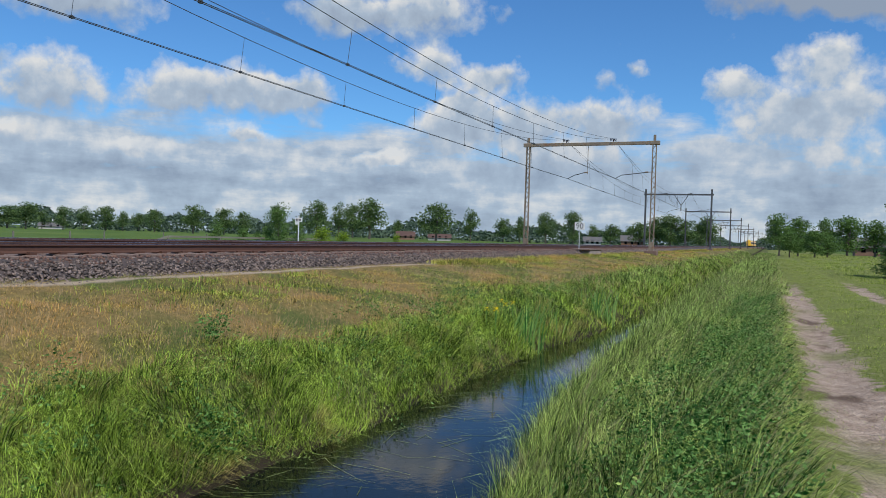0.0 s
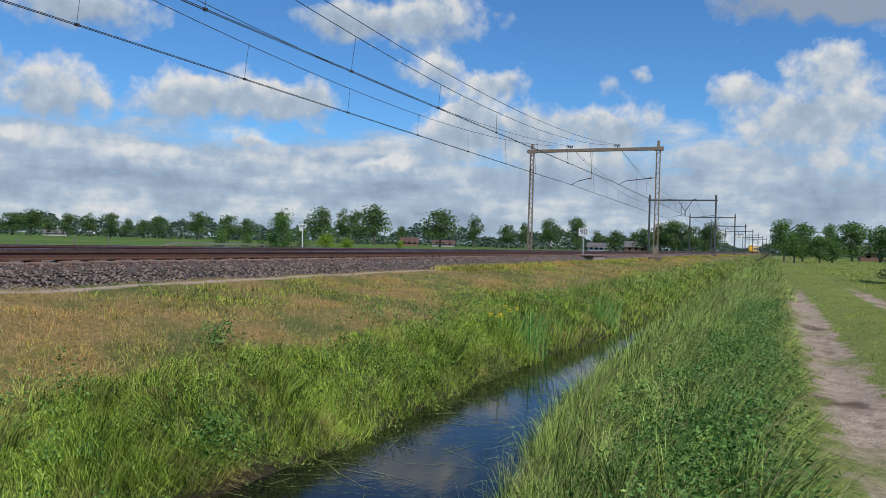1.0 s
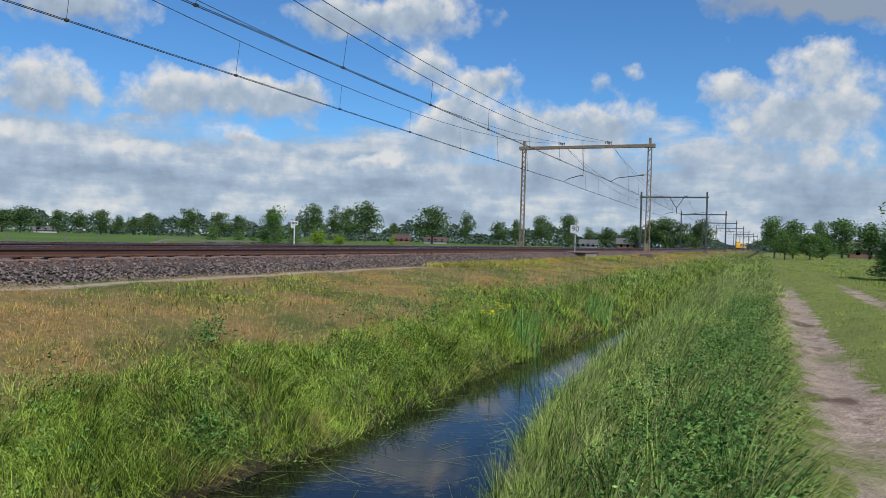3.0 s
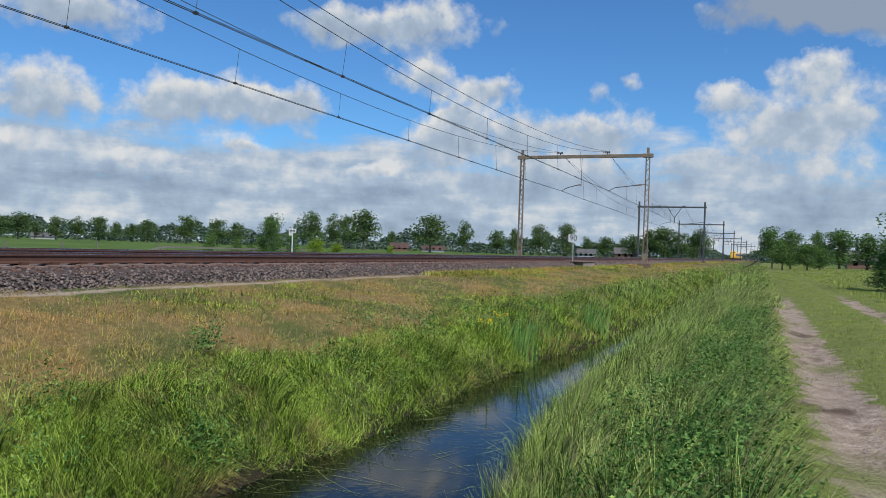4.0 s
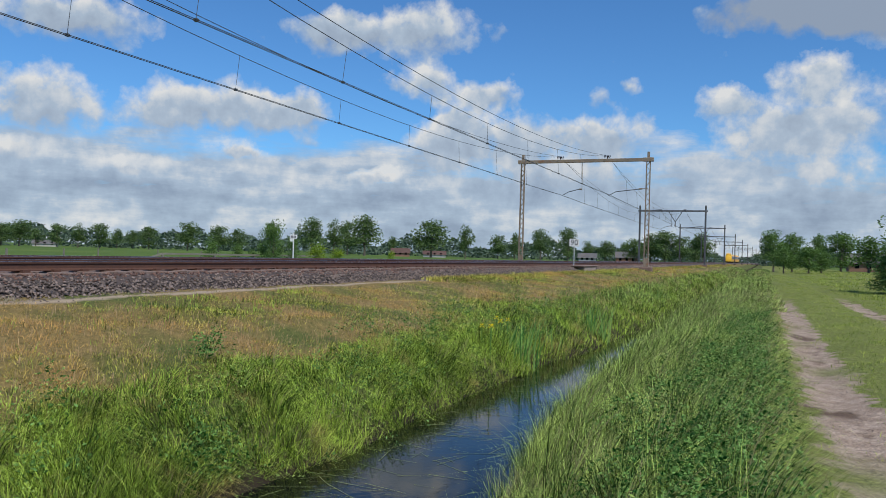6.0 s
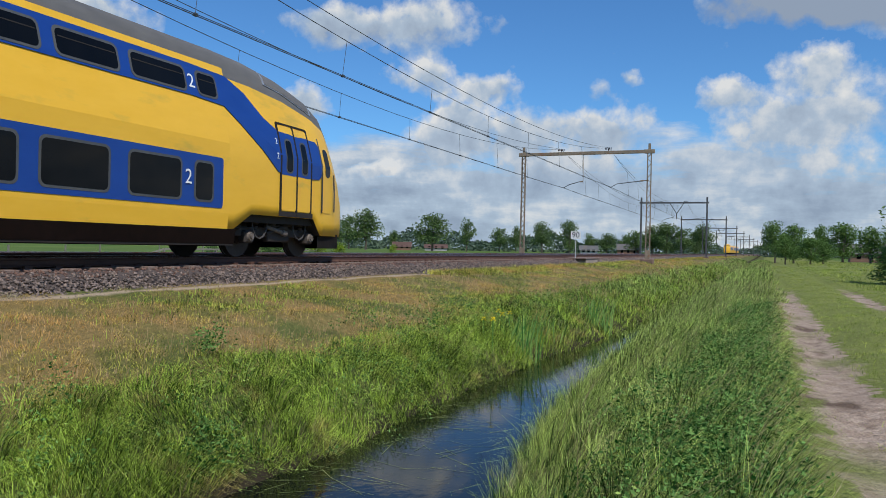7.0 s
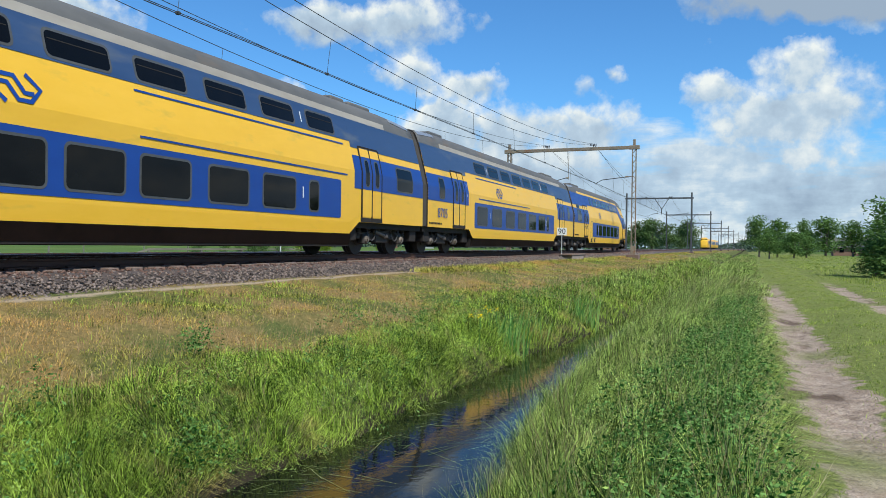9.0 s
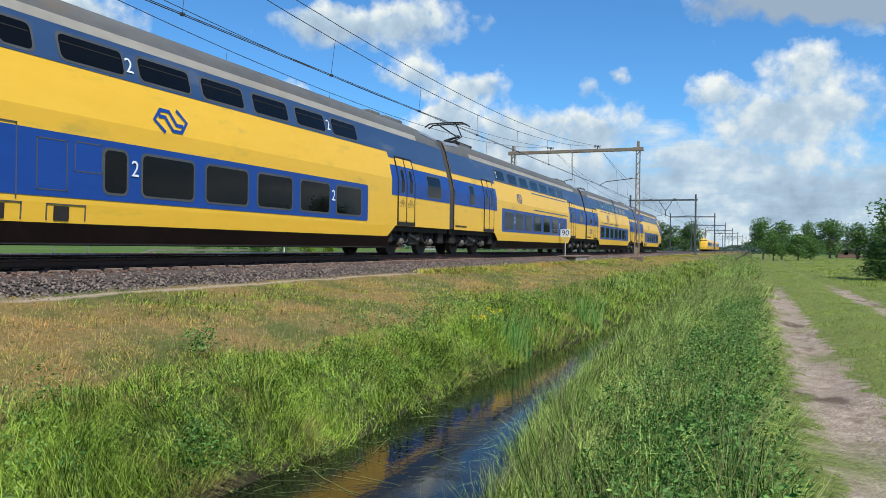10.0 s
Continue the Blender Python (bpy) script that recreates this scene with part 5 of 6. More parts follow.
def tufts(rng, count, per, xr, yr, h, spread, width, wind, fan=0.45, segs=3, power=1.0, keep=None, hmod=None, swirl=0.0):
    """Blades in tufts, thick near the viewer and thinner and broader far off."""
    lo, hi = yr
    u = rng.random(count) ** power
    cy = lo + 6.0 * (np.exp(u * np.log((hi - lo + 6.0) / 6.0)) - 1)
    cx = rng.uniform(xr[0], xr[1], count)
    if keep is not None:
        ok = keep(cx, cy, rng.random(count))
        cx, cy = cx[ok], cy[ok]
    m = len(cx)
    far = 1 + np.maximum(0, cy - 6) * 0.035
    ch = rng.uniform(h[0], h[1], m)
    if hmod is not None:
        ch = ch * hmod(cx, cy)
    ang = rng.random((m, per)) * 6.283
    rad = rng.random((m, per)) ** 0.5 * (spread * far)[:, None]
    x, y = cx[:, None] + np.cos(ang) * rad, cy[:, None] + np.sin(ang) * rad
    lx = np.cos(ang) * fan * rng.random((m, per)) + wind[0] * rng.uniform(0.4, 1.5, (m, per)) + rng.normal(0, 0.12, (m, per))
    ly = np.sin(ang) * fan * rng.random((m, per)) + wind[1] * rng.uniform(0.4, 1.5, (m, per)) + rng.normal(0, 0.12, (m, per))
    if swirl:
        turn = 2.6 * np.sin(1.1 * cx + 0.8 * cy) + 2.2 * np.sin(1.9 * cy - 0.7 * cx + 1) + rng.normal(0, 0.8, m)
        lx, ly = lx + (swirl * np.cos(turn))[:, None], ly + (swirl * np.sin(turn))[:, None]
    hh = ch[:, None] * rng.uniform(0.45, 1.15, (m, per))
    ww = width * rng.uniform(0.6, 1.4, (m, per)) * far[:, None]
    x, y, lx, ly, hh, ww = (a.ravel() for a in (x, y, lx, ly, hh, ww))
    return blades(x, y, land(x, y) - 0.02, hh, ww, lx, ly, rng, segs)


def grass(name, material, label, args):
    tagged(shaped(name, fast_mesh(name, *args), material), label, "grass", kind="stuff")


def wave(x, y):
    return 0.85 + 0.3 * np.sin(x * 2.3 + 0.7 * y) * np.sin(y * 1.3 - x) + 0.15 * np.sin(5 * y + 3 * x)


def lumpy(x, y):
    """Uneven growth: hummocks and hollows, tuft by tuft."""
    return wave(x, y) * np.random.default_rng(17).lognormal(-0.08, 0.36, len(x)).clip(0.35, 1.5)


rng = np.random.default_rng(11)
WIND = (0.55, 0.14)


def near_keep(x, y, r):
    return x > -2.25 + banks(y)[1] * 0.95


def far_keep(x, y, r):
    return x < -4.26 + banks(y)[0] + 0.16 * np.clip((y - 10) / 6, 0, 1)


def near_mod(x, y):
    return lumpy(x, y) * np.interp(x, [-3.1, -2.2, -0.6, 0.0, 0.35], [0.8, 1.0, 0.9, 0.7, 0.35])


def far_mod(x, y):
    return lumpy(x, y) * np.interp(x - banks(y)[0], [-6.0, -5.4, -4.8, -4.3], [0.45, 0.9, 1.0, 0.75])


grass("bank_grass_near", M["grass_tall"], "tall wind-bent green grass on the ditch bank beside the lane",
      tufts(rng, 7000, 20, (-2.95, 0.32), (2.9, 15), (0.26, 0.56), 0.10, 0.0052, WIND, 1.3, 2, keep=near_keep, hmod=near_mod, swirl=0.5))
grass("bank_grass_beyond", M["grass_tall"], "tall wind-bent green grass further along the ditch bank",
      tufts(rng, 4200, 15, (-3.3, 0.35), (14, 80), (0.32, 0.60), 0.14, 0.0075, WIND, 1.0, 2, keep=near_keep, hmod=near_mod))
grass("bank_grass_straw", M["straw"], "pale dry grass stems with nodding heads on the bank",
      tufts(rng, 1000, 4, (-2.2, 0.3), (3.0, 40), (0.40, 0.66), 0.10, 0.0045, (0.8, 0.15), 0.5, 3))
grass("bank_grass_far", M["grass_bank"], "lush green grass overhanging the far ditch bank",
      tufts(rng, 7400, 19, (-6.1, -4.2), (-1.5, 15), (0.15, 0.38), 0.10, 0.0056, (0.10, -0.05), 1.3, 2, keep=far_keep, hmod=far_mod, swirl=0.8))
grass("bank_grass_far_beyond", M["grass_bank"], "lush green grass further along the far ditch bank",
      tufts(rng, 4200, 15, (-6.2, -3.3), (14, 95), (0.18, 0.40), 0.15, 0.0075, (0.14, -0.05), 1.1, 2, keep=far_keep, hmod=far_mod))
grass("bank_straw_far", M["straw"], "dry straw at the foot of the far bank",
      tufts(rng, 700, 7, (-4.85, -4.3), (1.5, 40), (0.12, 0.30), 0.10, 0.006, (0.5, 0.0), 1.0, 2, keep=lambda x, y, r: far_keep(x, y, r) & (r < 0.5 + 0.5 * np.sin(y * 1.9))))
grass("ballast_foot_straw", M["straw"], "dry straw-coloured grass clumps at the foot of the ballast",
      tufts(rng, 90, 16, (-9.85, -9.5), (5.0, 12.0), (0.06, 0.14), 0.14, 0.006, (0.2, 0.0), 1.4, 2, keep=lambda x, y, r: np.sin(y * 2.7) > 0.2))
grass("field_grass", M["grass_field"], "thin reddish-brown and green grass between ditch and railway",
      tufts(rng, 14500, 10, (-9.5, -5.5), (0.0, 100), (0.05, 0.13), 0.15, 0.0062, (0.08, 0.03), 1.5, 2, hmod=lambda x, y: wave(x, y) * np.interp(x, [-9.55, -9.0, -7], [0.5, 0.8, 1.1])))
grass("field_seed_heads", M["seed"], "reddish seed heads standing over the grass",
      tufts(rng, 8000, 5, (-9.0, -5.4), (1.0, 70), (0.10, 0.20), 0.14, 0.0042, (0.12, 0.03), 0.8, 2,
            keep=lambda x, y, r: r < np.clip(0.5 + 0.9 * np.sin(x * 0.9 + 0.4) * np.sin(y * 0.35 + x * 0.3), 0.06, 1)))
grass("field_green_tufts", M["grass_bank"], "greener grass tufts in the brown verge",
      tufts(rng, 3600, 12, (-9.2, -5.6), (0.5, 70), (0.10, 0.20), 0.15, 0.0058, (0.15, 0.05), 1.1, 2,
            keep=lambda x, y, r: r < np.clip(0.1 - 0.9 * np.sin(x * 0.9 + 0.4) * np.sin(y * 0.35 + x * 0.3), 0.03, 0.9)))


def lane_keep(x, y, r):
    ragged = 0.12 * np.sin(3.1 * y) + 0.1 * np.sin(1.3 * y + 1)
    rut = (np.abs(x - 0.90) < 0.40 + ragged) | (np.abs(x - 3.45) < 0.34 - ragged)
    return (~rut) | (r < 0.05 + 0.03 * np.sin(y))


grass("lane_grass", M["grass_lane"], "short green grass along the sandy lane",
      tufts(rng, 8200, 10, (0.3, 7.5), (4.0, 110), (0.04, 0.12), 0.17, 0.0058, (0.1, 0.0), 1.2, 2, keep=lane_keep))
grass("meadow_grass", M["grass_lane"], "longer meadow grass beside the lane",
      tufts(rng, 2200, 11, (4.2, 30.0), (12.0, 200), (0.12, 0.30), 0.22, 0.012, (0.1, 0.0), 0.6, 2))
grass("lane_grass_behind", M["grass_lane"], "short green grass along the lane behind the viewer",
      tufts(rng, 1500, 9, (-0.6, 8.0), (-12.0, 4.2), (0.06, 0.16), 0.16, 0.008, (0.1, 0.0), 0.6, 2, keep=lane_keep))
grass("bank_grass_behind", M["grass_tall"], "tall grass on the ditch bank behind the viewer",
      tufts(rng, 700, 14, (-2.3, -0.7), (-12.0, 2.8), (0.3, 0.5), 0.12, 0.009, WIND, 0.9, 2))
# rank growth where ditch and line run out of sight
grass("rank_growth", M["grass_tall"], "rank weeds over the far end of the ditch",
      tufts(rng, 4200, 11, (-5.6, 0.5), (27, 200), (0.14, 0.36), 0.20, 0.010, (0.2, 0.0), 1.0, 2, keep=lambda x, y, r: (x < -4.2) | (x > -2.6) | (y > 27 + 5 * r)))
grass("rank_seed_heads", M["seed"], "reddish and pale seed heads over the rank growth along the ditch",
      tufts(rng, 2200, 4, (-6.5, 0.4), (20, 150), (0.25, 0.45), 0.20, 0.006, (0.25, 0.0), 0.6, 2, keep=lambda x, y, r: (r < 0.25 + 0.75 * (np.sin(y * 0.21 + x * 0.5) > 0.0)) & ((x < -4.5) | (x > -2.6) | (y > 27))))
grass("trackside_weeds", M["grass_field"], "low weeds growing along the foot of the ballast",
      tufts(rng, 2600, 10, (-9.7, -9.1), (22, 260), (0.10, 0.2), 0.2, 0.010, (0.1, 0.0), 0.6, 2))
grass("far_trackside_weeds", M["grass_bank"], "low weeds on the far side of the tracks",
      tufts(rng, 1800, 10, (-23.0, -19.8), (18, 240), (0.25, 0.6), 0.3, 0.02, (0.1, 0.0), 0.6, 2))


def leaf_cloud(rng, centre, size, normal_jitter=1.0):
    """Four-cornered pointed leaves at given places."""
    n = len(centre)
    d = rng.normal(0, 1, (n, 3))
    d[:, 2] *= 0.5
    d /= np.linalg.norm(d, axis=1, keepdims=True)
    e = np.cross(d, rng.normal(0, 1, (n, 3)))
    e /= np.linalg.norm(e, axis=1, keepdims=True) + 1e-9
    s = size[:, None]
    v = np.stack((centre - d * s, centre + e * s * 0.45, centre + d * s, centre - e * s * 0.45), 1)
    return v.reshape(-1, 3), np.arange(n * 4), np.full(n, 4)


def weeds(name, label, spots, per, height, size, seed, material="nettle"):
    r = np.random.default_rng(seed)
    cs, ss = [], []
    for x0, y0, rx, ry, k in spots:
        m = int(k)
        px, py = np.minimum(x0 + r.normal(0, rx, m), 0.2), y0 + r.normal(0, ry, m)
        h = height * r.uniform(0.6, 1.15, m)
        t = r.random((m, per)) ** 0.7
        a = r.random((m, per)) * 6.283
        rad = (0.11 - 0.05 * t) * r.uniform(0.5, 1.3, (m, per))
        c = np.stack((px[:, None] + np.cos(a) * rad + 0.10 * t, py[:, None] + np.sin(a) * rad, land(px, py)[:, None] + h[:, None] * (0.15 + 0.85 * t)), -1)
        cs.append(c.reshape(-1, 3)), ss.append((size * r.uniform(0.5, 1.2, (m, per)) * (1.15 - 0.5 * t)).ravel())
    tagged(shaped(name, fast_mesh(name, *leaf_cloud(r, np.concatenate(cs), np.concatenate(ss))), M[material]), label, "weeds", kind="stuff")


weeds("nettles_near", "dark green stinging nettles among the bank grass", [(-0.35 + 0.2 * math.sin(k * 1.7), 4.0 + 0.75 * k, 0.24, 0.35, 30) for k in range(24)] + [(-0.62, 5.6, 0.32, 0.45, 110), (-0.9, 8.2, 0.3, 0.6, 50), (-0.9, 12, 0.3, 1.5, 60)], 26, 0.44, 0.030, 5)
weeds("nettles_far", "dark weeds on the far ditch bank", [(-4.75, 5.7, 0.16, 0.22, 40), (-6.35, 7.6, 0.10, 0.12, 22), (-5.85, 5.0, 0.06, 0.06, 6), (-5.2, 4.4, 0.5, 0.4, 24), (-5.6, 13.0, 0.4, 0.8, 50), (-6.0, 15.5, 0.3, 0.8, 40), (-5.0, 9.5, 0.4, 1.2, 40), (-6.1, 11.5, 0.3, 0.5, 20), (-4.9, 16.5, 0.3, 1.0, 50), (-5.2, 20, 0.4, 2.0, 70)], 18, 0.42, 0.028, 6)


weeds("bank_herbs_far", "light green leafy herbs on the far ditch bank", [(-5.2 + 0.5 * math.sin(k * 2.4), 3.0 + k * 0.9, 0.35, 0.35, 30) for k in range(34)], 14, 0.27, 0.022, 12, "weed_light")
weeds("bank_herbs_near", "light green leafy herbs among the bank grass", [(-1.1 + 0.6 * math.sin(k * 2.1), 4.2 + k * 0.8, 0.3, 0.3, 6) for k in range(30)], 14, 0.52, 0.024, 13, "weed_light")


def make_floating():
    r = np.random.default_rng(8)
    n = 420
    y = 4.5 + r.random(n) ** 1.5 * 26
    x = -4.25 + banks(y)[0] + r.random(n) ** 1.4 * 1.5
    a = r.normal(0.5, 0.7, n)
    L = r.uniform(0.06, 0.34, n)
    w = r.uniform(0.004, 0.012, n)
    dx, dy = np.cos(a), np.sin(a)
    z = np.full(n, WATER + 0.006)
    v = np.stack([np.stack((x + sx * dx * L - sy * dy * w, y + sx * dy * L + sy * dx * w, z), -1) for sx, sy in ((-1, -0.4), (1, -0.2), (1, 0.2), (-1, 0.4))], 1)
    tagged(shaped("floating_weed", fast_mesh("floating_weed", v.reshape(-1, 3), np.arange(n * 4), np.full(n, 4)), M["floating"]), "thin grass blades floating on the ditch", "water weed", kind="stuff")


make_floating()


def make_iris(x, y, n, h, flowers, seed, label):
    r = np.random.default_rng(seed)
    z0 = -0.72
    p = thing("iris_clump", label, "water plant", pose(x, y, z0), "iris clumps")
    px, py = r.normal(0, 0.22, n), r.normal(0, 0.30, n)
    v, lo, si = blades(px, py, np.zeros(n), h * r.uniform(0.6, 1.1, n), np.full(n, 0.032), r.normal(0.12, 0.16, n), r.normal(0, 0.12, n), r, 3)
    shaped("leaves", fast_mesh("iris_leaves", v, lo, si), M["iris_leaf"], p)
    for k in range(flowers):
        fx, fy, fz = r.normal(-0.2, 0.3), r.normal(-0.5, 0.8), h * r.uniform(0.86, 1.02)
        b = bmesh.new()
        rod(b, (fx, fy, 0), (fx, fy, fz), 0.006, n=4)
        part("stem", b, M["iris_leaf"], p)
        b = bmesh.new()
        for i in range(6):
            a = i * 1.047
            tip = Vector((fx + 0.04 * math.cos(a), fy + 0.04 * math.sin(a), fz + (0.04 if i % 2 else -0.01)))
            q = [Vector((fx, fy, fz)), tip + Vector((-0.017 * math.sin(a), 0.017 * math.cos(a), 0)), tip + Vector((0.02 * math.cos(a), 0.02 * math.sin(a), -0.02)), tip + Vector((0.017 * math.sin(a), -0.017 * math.cos(a), 0))]
            b.faces.new([b.verts.new(c) for c in q])
        part("flower", b, M["petal"], p, "yellow iris flower")


make_iris(-4.6, 15.0, 90, 1.05, 6, 3, "yellow flag iris in bloom at the water's edge")
make_iris(-4.15, 20.7, 60, 1.2, 0, 4, "dark green sword-leaved iris clump in the ditch")
make_iris(-4.55, 17.2, 40, 0.9, 0, 5, "dark green sword-leaved iris clump in the ditch")
make_iris(-4.35, 34.0, 70, 1.1, 0, 6, "tall bright green reed clump in the ditch")


# ---------------- trees, shrubs, houses ----------------
def tree_meshes(seed, lobes, leaves, leaf, trunk=0.32, slim=1.0):
    """A crown of many leaves in lobes, and a forked trunk, for a tree one metre high and wide."""
    r = np.random.default_rng(seed)
    cs = []
    pts = []
    for k in range(lobes):
        a, hh = r.random() * 6.283, r.uniform(trunk + 0.05, 0.88)
        rad = 0.34 * math.sin(math.pi * min(0.95, (hh - trunk + 0.24) / (1.18 - trunk))) * r.uniform(0.15, 1.0)
        c = np.array((math.cos(a) * rad, math.sin(a) * rad, hh))
        pts.append(c)
        m = leaves // lobes
        d = r.normal(0, 1, (m, 3))
        d /= np.linalg.norm(d, axis=1, keepdims=True)
        size = r.uniform(0.12, 0.21)
        cs.append(c + d * (r.random((m, 1)) ** 0.45) * np.array((size * 1.15, size * 1.15, size * 0.8)))
    c = np.concatenate(cs)
    c[:, :2] *= slim
    crown = fast_mesh("crown", *leaf_cloud(r, c, leaf * r.uniform(0.5, 1.3, len(c))))
    b = bmesh.new()
    rod(b, (0, 0, -0.02), (0.005, 0, trunk), 0.028, 0.019, n=7)
    rod(b, (0.005, 0, trunk), (0.0, 0.01, 0.8), 0.019, 0.004, n=6)
    for q in pts[:6]:
        rod(b, (0.005, 0, trunk * r.uniform(0.8, 1.3)), (q[0] * slim * 0.9, q[1] * slim * 0.9, q[2]), 0.012, 0.003, n=5)
    tm = bpy.data.meshes.new("trunk")
    b.to_mesh(tm)
    b.free()
    return crown, tm


KINDS = [tree_meshes(21, 26, 3000, 0.029, 0.22), tree_meshes(22, 30, 3000, 0.028, 0.16), tree_meshes(23, 20, 2500, 0.031, 0.26), tree_meshes(24, 34, 3100, 0.028, 0.12), tree_meshes(25, 18, 2400, 0.032, 0.28)]


def plant_tree(x, y, h, w, kind, material, label, z=None, group="field trees", category="tree"):
    crown, trunk = KINDS[kind]
    t = thing("tree", label, category, Matrix.Translation((x, y, float(land(x, y)) - 0.05 if z is None else z)) @ pose(0, 0, 0, 0, 0, (x * 37 + y * 11) % 360) @ Matrix.Diagonal((w * 2.5, w * 2.5, h, 1)), group)
    shaped("trunk", trunk, M["bark"], t)
    c = new("crown", crown)
    c.parent = t
    if not crown.materials:
        crown.materials.append(material)
    c.material_slots[0].link = "OBJECT"
    c.material_slots[0].material = material


FIELD_TREES = [
    (-287, 218, 10.5, 6.7), (-275, 217, 11.6, 6.2), (-294, 240, 8.3, 3.6), (-259, 221, 10.2, 3.7), (-261, 233, 10.3, 3.3), (-248, 232, 10.9, 5.0), (-280, 272, 9.9, 3.5),
    (-282, 284, 9.3, 3.8), (-249, 260, 10.8, 4.8), (-217, 248, 13.0, 5.4), (-189, 233, 11.1, 4.9), (-196, 253, 10.2, 4.7)]
MID_TREES = [
    (-180, 253, 12.7, 4.1), (-161, 253, 15.5, 5.8), (-169, 283, 15.3, 4.4), (-169, 295, 16.7, 5.0), (-148, 272, 17.6, 7.8), (-178, 358, 10.4, 3.0), (-120, 275, 16.4, 8.0),
    (-104, 271, 13.1, 3.9), (-108, 322, 11.9, 4.5), (-104, 334, 13.0, 3.4), (-85, 309, 14.2, 5.2), (-74, 311, 14.9, 5.2), (-83, 391, 10.6, 4.4), (-74, 393, 11.4, 6.5)]
LINE_TREES = [
    (-65, 395, 10.8, 4.4), (-48, 318, 11.0, 5.0), (-42, 322, 13.2, 6.0), (-36, 318, 14.3, 6.6), (-30, 319, 12.6, 5.2), (-22, 329, 14.1, 5.4), (-26, 340, 12.0, 5.0), (-3, 700, 11, 8)]
LANE_TREES = [(2, 150, 8.2, 3.0), (5.2, 155, 7.8, 3.0), (7.2, 140, 5.0, 2.6), (3.4, 138, 4.6, 2.2), (13, 210, 9.8, 2.5), (17, 199, 9.9, 4.8), (21.5, 189, 8.6, 4.2), (26, 184, 8.8, 4.2), (9.5, 146, 4.2, 2.2)]
i = 0
for group in (FIELD_TREES, MID_TREES, LINE_TREES):
    for x, y, h, w in group:
        plant_tree(x, y, h, w, i % 5 if w < 5 else (0, 1, 3)[i % 3], M["leaf_far"], "broad green tree at the edge of the far fields" if w > 4.5 else "slim green tree at the edge of the far fields")
        i += 1
for x, y, h, w in LANE_TREES:
    plant_tree(x, y, h, w, (3, 1, 3)[i % 3], M["leaf_mid"], "leafy green tree beside the lane", group="lane trees")
    i += 1
KINDS.append(tree_meshes(41, 34, 9000, 0.020, 0.06))
KINDS.append(tree_meshes(42, 26, 4200, 0.020, 0.05))
plant_tree(8.35, 49.5, 5.4, 2.7, 5, M["leaf_mid"], "dense dark green shrub beside the lane", group="lane shrubs", category="shrub")
plant_tree(10.6, 47.0, 4.6, 2.6, 6, M["leaf_mid"], "dense dark green shrub beside the lane", group="lane shrubs", category="shrub")
plant_tree(7.1, 51.5, 2.5, 1.5, 6, M["leaf_mid"], "dense dark green shrub beside the lane", group="lane shrubs", category="shrub")
for x, y, h, w, m in ((-28.6, 34.7, 2.1, 0.75, "leaf_mid"), (-27.5, 35.6, 1.9, 0.6, "leaf_mid"), (-26.2, 35.2, 1.6, 0.5, "leaf_mid"), (-24.2, 34.3, 3.2, 0.95, "leaf_mid"), (-23.4, 34.9, 2.4, 0.6, "leaf_mid"), (-25.1, 34.6, 2.0, 0.6, "leaf_mid"), (-21.4, 34.1, 2.0, 0.9, "leaf_bright"), (-20.6, 34.9, 1.8, 0.7, "leaf_bright"), (-30, 60, 1.8, 0.6, "leaf_bright")):
    plant_tree(x, y, h, w, 6, M[m], "bright yellow-green shrub beyond the tracks" if m == "leaf_bright" else "small dark green shrub beyond the tracks", z=0.05, group="trackside shrubs", category="shrub")


def make_far_woods():
    """The continuous dark hedge and woodland line behind the single trees."""
    r = np.random.default_rng(31)
    n = 32000
    az = np.radians(r.uniform(-64, 24, n))
    dist = r.uniform(400, 520, n)
    dist = np.where((az > -0.075) & (az < 0.0), dist + 220, dist)        # the line runs on through a gap in the woods
    tall = 8.4 + 2.2 * np.sin(az * 41) + 1.5 * np.sin(az * 97 + 1) + 1.0 * np.sin(az * 211)
    tall = np.where(az > -0.08, tall * 0.9, tall)
    z = r.random(n) ** 0.8 * np.maximum(2.5, tall)
    c = np.stack((np.sin(az) * dist, np.cos(az) * dist, z), -1)
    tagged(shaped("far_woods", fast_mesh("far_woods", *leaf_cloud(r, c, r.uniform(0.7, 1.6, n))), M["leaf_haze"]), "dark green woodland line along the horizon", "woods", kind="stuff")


make_far_woods()


def make_house(x, y, w, d, h, turn, wall, roof, label):
    hs = thing("house", label, "house", pose(x, y, 0, 0, 0, turn), "far houses")
    b = bmesh.new()
    box(b, (-w / 2, -d / 2, -0.3), (w / 2, d / 2, h))
    part("wall", b, wall, hs)
    b = bmesh.new()
    rise = d * 0.42
    vs = [b.verts.new(c) for c in ((-w / 2 - 0.4, -d / 2 - 0.5, h - 0.1), (w / 2 + 0.4, -d / 2 - 0.5, h - 0.1), (w / 2 + 0.4, d / 2 + 0.5, h - 0.1), (-w / 2 - 0.4, d / 2 + 0.5, h - 0.1), (-w / 2 - 0.4, 0, h + rise), (w / 2 + 0.4, 0, h + rise))]
    for f in ((0, 1, 5, 4), (2, 3, 4, 5), (0, 4, 3), (1, 2, 5), (0, 3, 2, 1)):
        b.faces.new([vs[k] for k in f])
    part("roof", b, roof, hs)
    for k in range(3):
        b = bmesh.new()
        xx = -w / 2 + w * (k + 0.7) / 3.4
        box(b, (xx - 0.5, -d / 2 - 0.05, 0.9), (xx + 0.5, -d / 2 + 0.02, 2.0))
        part("window", b, M["window_dark"], hs)


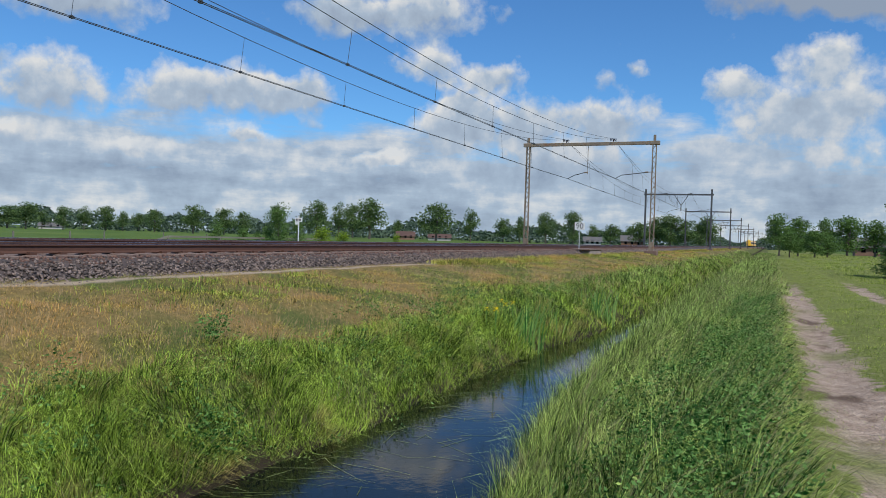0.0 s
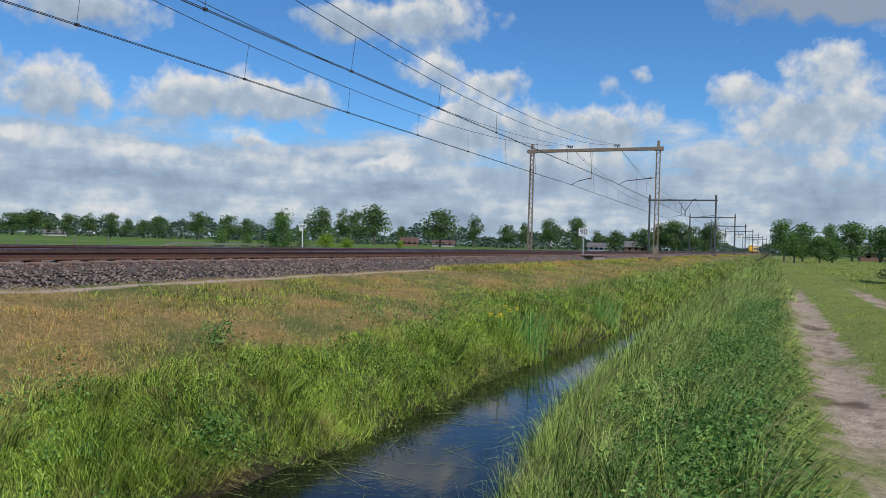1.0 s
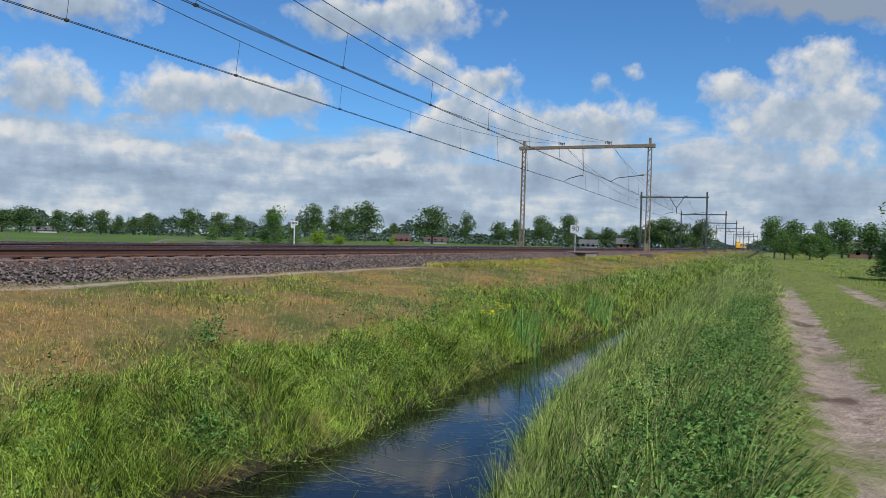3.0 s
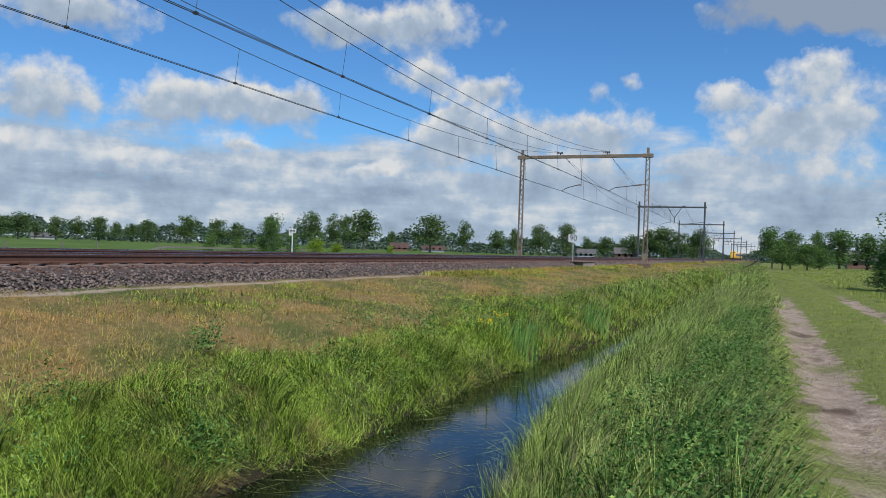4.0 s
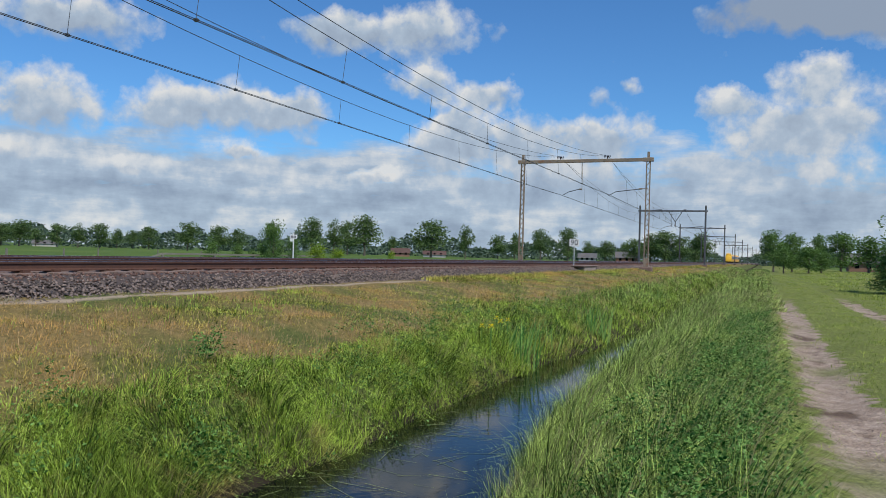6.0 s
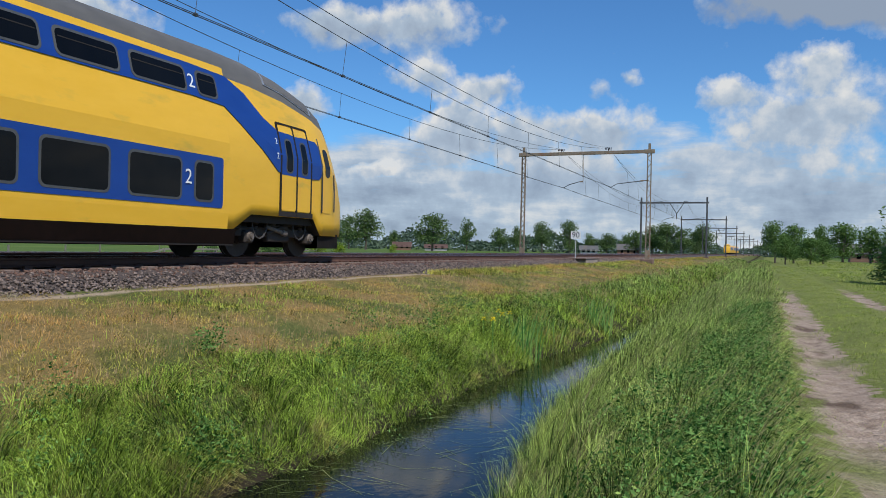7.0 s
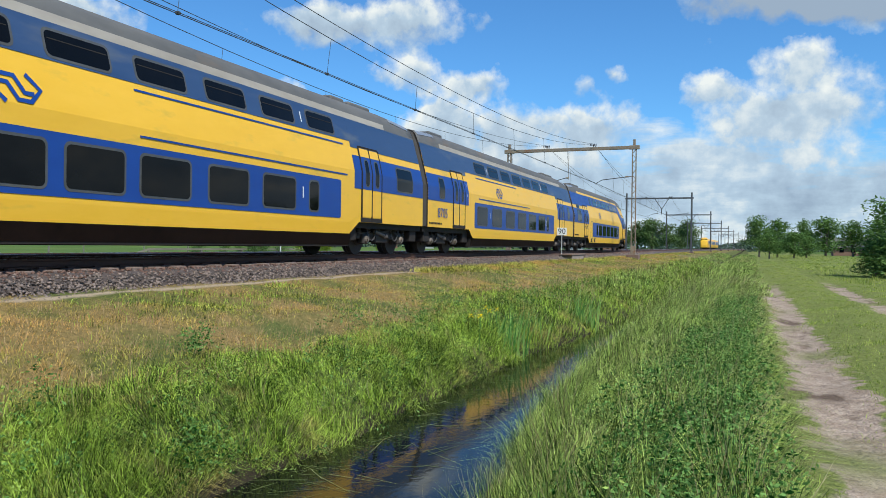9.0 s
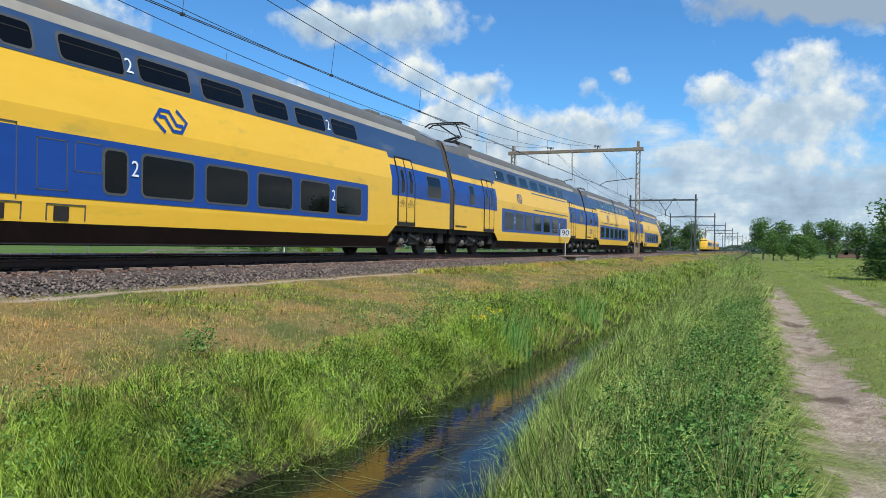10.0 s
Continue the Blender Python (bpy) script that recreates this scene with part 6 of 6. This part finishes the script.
make_house(-147.8, 305, 8, 5, 1.6, 25, M["brick"], M["roof_tile"], "low brick farmhouse with a tiled roof among trees")
make_house(-137, 318, 10, 4, 1.3, 25, M["wall_pale"], M["roof_tile"], "long pale barn with a tiled roof among trees")
make_house(-58, 274, 6, 4, 1.7, 10, M["wall_pale"], M["roof_grey"], "low pale house with a grey roof by the line")
make_house(-53, 330, 9, 6, 2.2, 10, M["brick"], M["roof_grey"], "brick house with a grey roof by the line")
make_house(25.0, 222, 9, 6, 2.2, 0, M["brick"], M["roof_grey"], "brick shed with a grey roof beside the lane")
make_house(-300, 250, 10, 4, 1.3, 40, M["wall_pale"], M["roof_grey"], "long pale barn beyond the fields")


# ---------------- grass that sways ----------------
def make_swaying(count, xr, yr, h, seed, material, label):
    r = np.random.default_rng(seed)
    made = []
    for k in range(count):
        y = yr[0] + (yr[1] - yr[0]) * ((k + r.random()) / count) ** 1.5
        x = r.uniform(*xr)
        n, m = 70, 7
        a, rad = r.random(n) * 6.283, r.random(n) ** 0.5 * 0.16
        v, lo, si = blades(np.cos(a) * rad, np.sin(a) * rad, np.zeros(n), h * r.uniform(0.55, 1.15, n), 0.0055 * r.uniform(0.6, 1.4, n), np.cos(a) * 0.8 * r.random(n) + 0.45, np.sin(a) * 0.5 * r.random(n) + 0.08, r, 3)
        a, rad = r.random(m) * 6.283, r.random(m) * 0.12
        v2, lo2, si2 = blades(np.cos(a) * rad, np.sin(a) * rad, np.zeros(m), h * r.uniform(1.1, 1.45, m), np.full(m, 0.005), np.cos(a) * 0.3 + 0.6, np.sin(a) * 0.25 + 0.1, r, 3)
        me = fast_mesh("grass_tuft", np.concatenate((v, v2)), np.concatenate((lo, lo2 + len(v))), np.concatenate((si, si2)))
        t = shaped("grass_tuft", me, [material, M["straw"]])
        me.polygons.foreach_set("material_index", np.concatenate((np.zeros(len(si), np.int32), np.ones(len(si2), np.int32))))
        t.matrix_basis = pose(x, y, float(land(x, y)) - 0.03)
        tagged(t, label, "grass tuft", "swaying grass tufts")
        made.append((t, x, y, r.random() * 6.283, r.uniform(0.7, 1.3)))
    return made


SWAYING = make_swaying(84, (-2.0, 0.1), (4.2, 30), 0.60, 51, M["grass_tall"], "tuft of tall wind-blown grass on the ditch bank")
SWAYING += make_swaying(30, (-5.7, -4.6), (3.0, 28), 0.42, 52, M["grass_bank"], "tuft of lush grass on the far ditch bank")


# ---------------- movement ----------------
def motions():
    times = [-0.5] + [k * 0.5 for k in range(20)] + [9.7, 9.9, 10.0]
    times = [t for t in times if t >= 0]
    for i, car in enumerate(CARS):
        rows = []
        for t in times:
            rear = GAP_AT + SPEED * (t - 7.5) - (0 if i == 0 else CAR * i) + (0, 0, 0.36, 0.06)[i]
            rows.append((t, pose(NEAR, rear, RAIL)))
        walk(car, rows)
    for i, car in enumerate(ONCOMING):
        rows = []
        for t in times:
            y = 531 - 25.2 * t + 26.4 * i
            slope = math.degrees(math.atan(max(0, y + 13 - 150) / 15000))
            rows.append((t, pose(FAR + float(bend(y)), y, RAIL, 0, 0, -slope)))
        walk(car, rows)

    for tuft, x, y, phase, strength in SWAYING:
        rows = []
        for k in range(41):
            t = k * 0.25
            gust = max(0.0, min(1.0, (t - 7.6 - 0.02 * y) / 0.7))       # the train's draught
            swing = strength * (5.0 * math.sin(2.6 * t + phase) + 2.5 * math.sin(5.9 * t + 2 * phase))
            rows.append((t, pose(x, y, float(land(x, y)) - 0.03, 0.5 * swing + 6 * gust, swing - 34 * gust * strength, 0)))
        walk(tuft, rows)


motions()
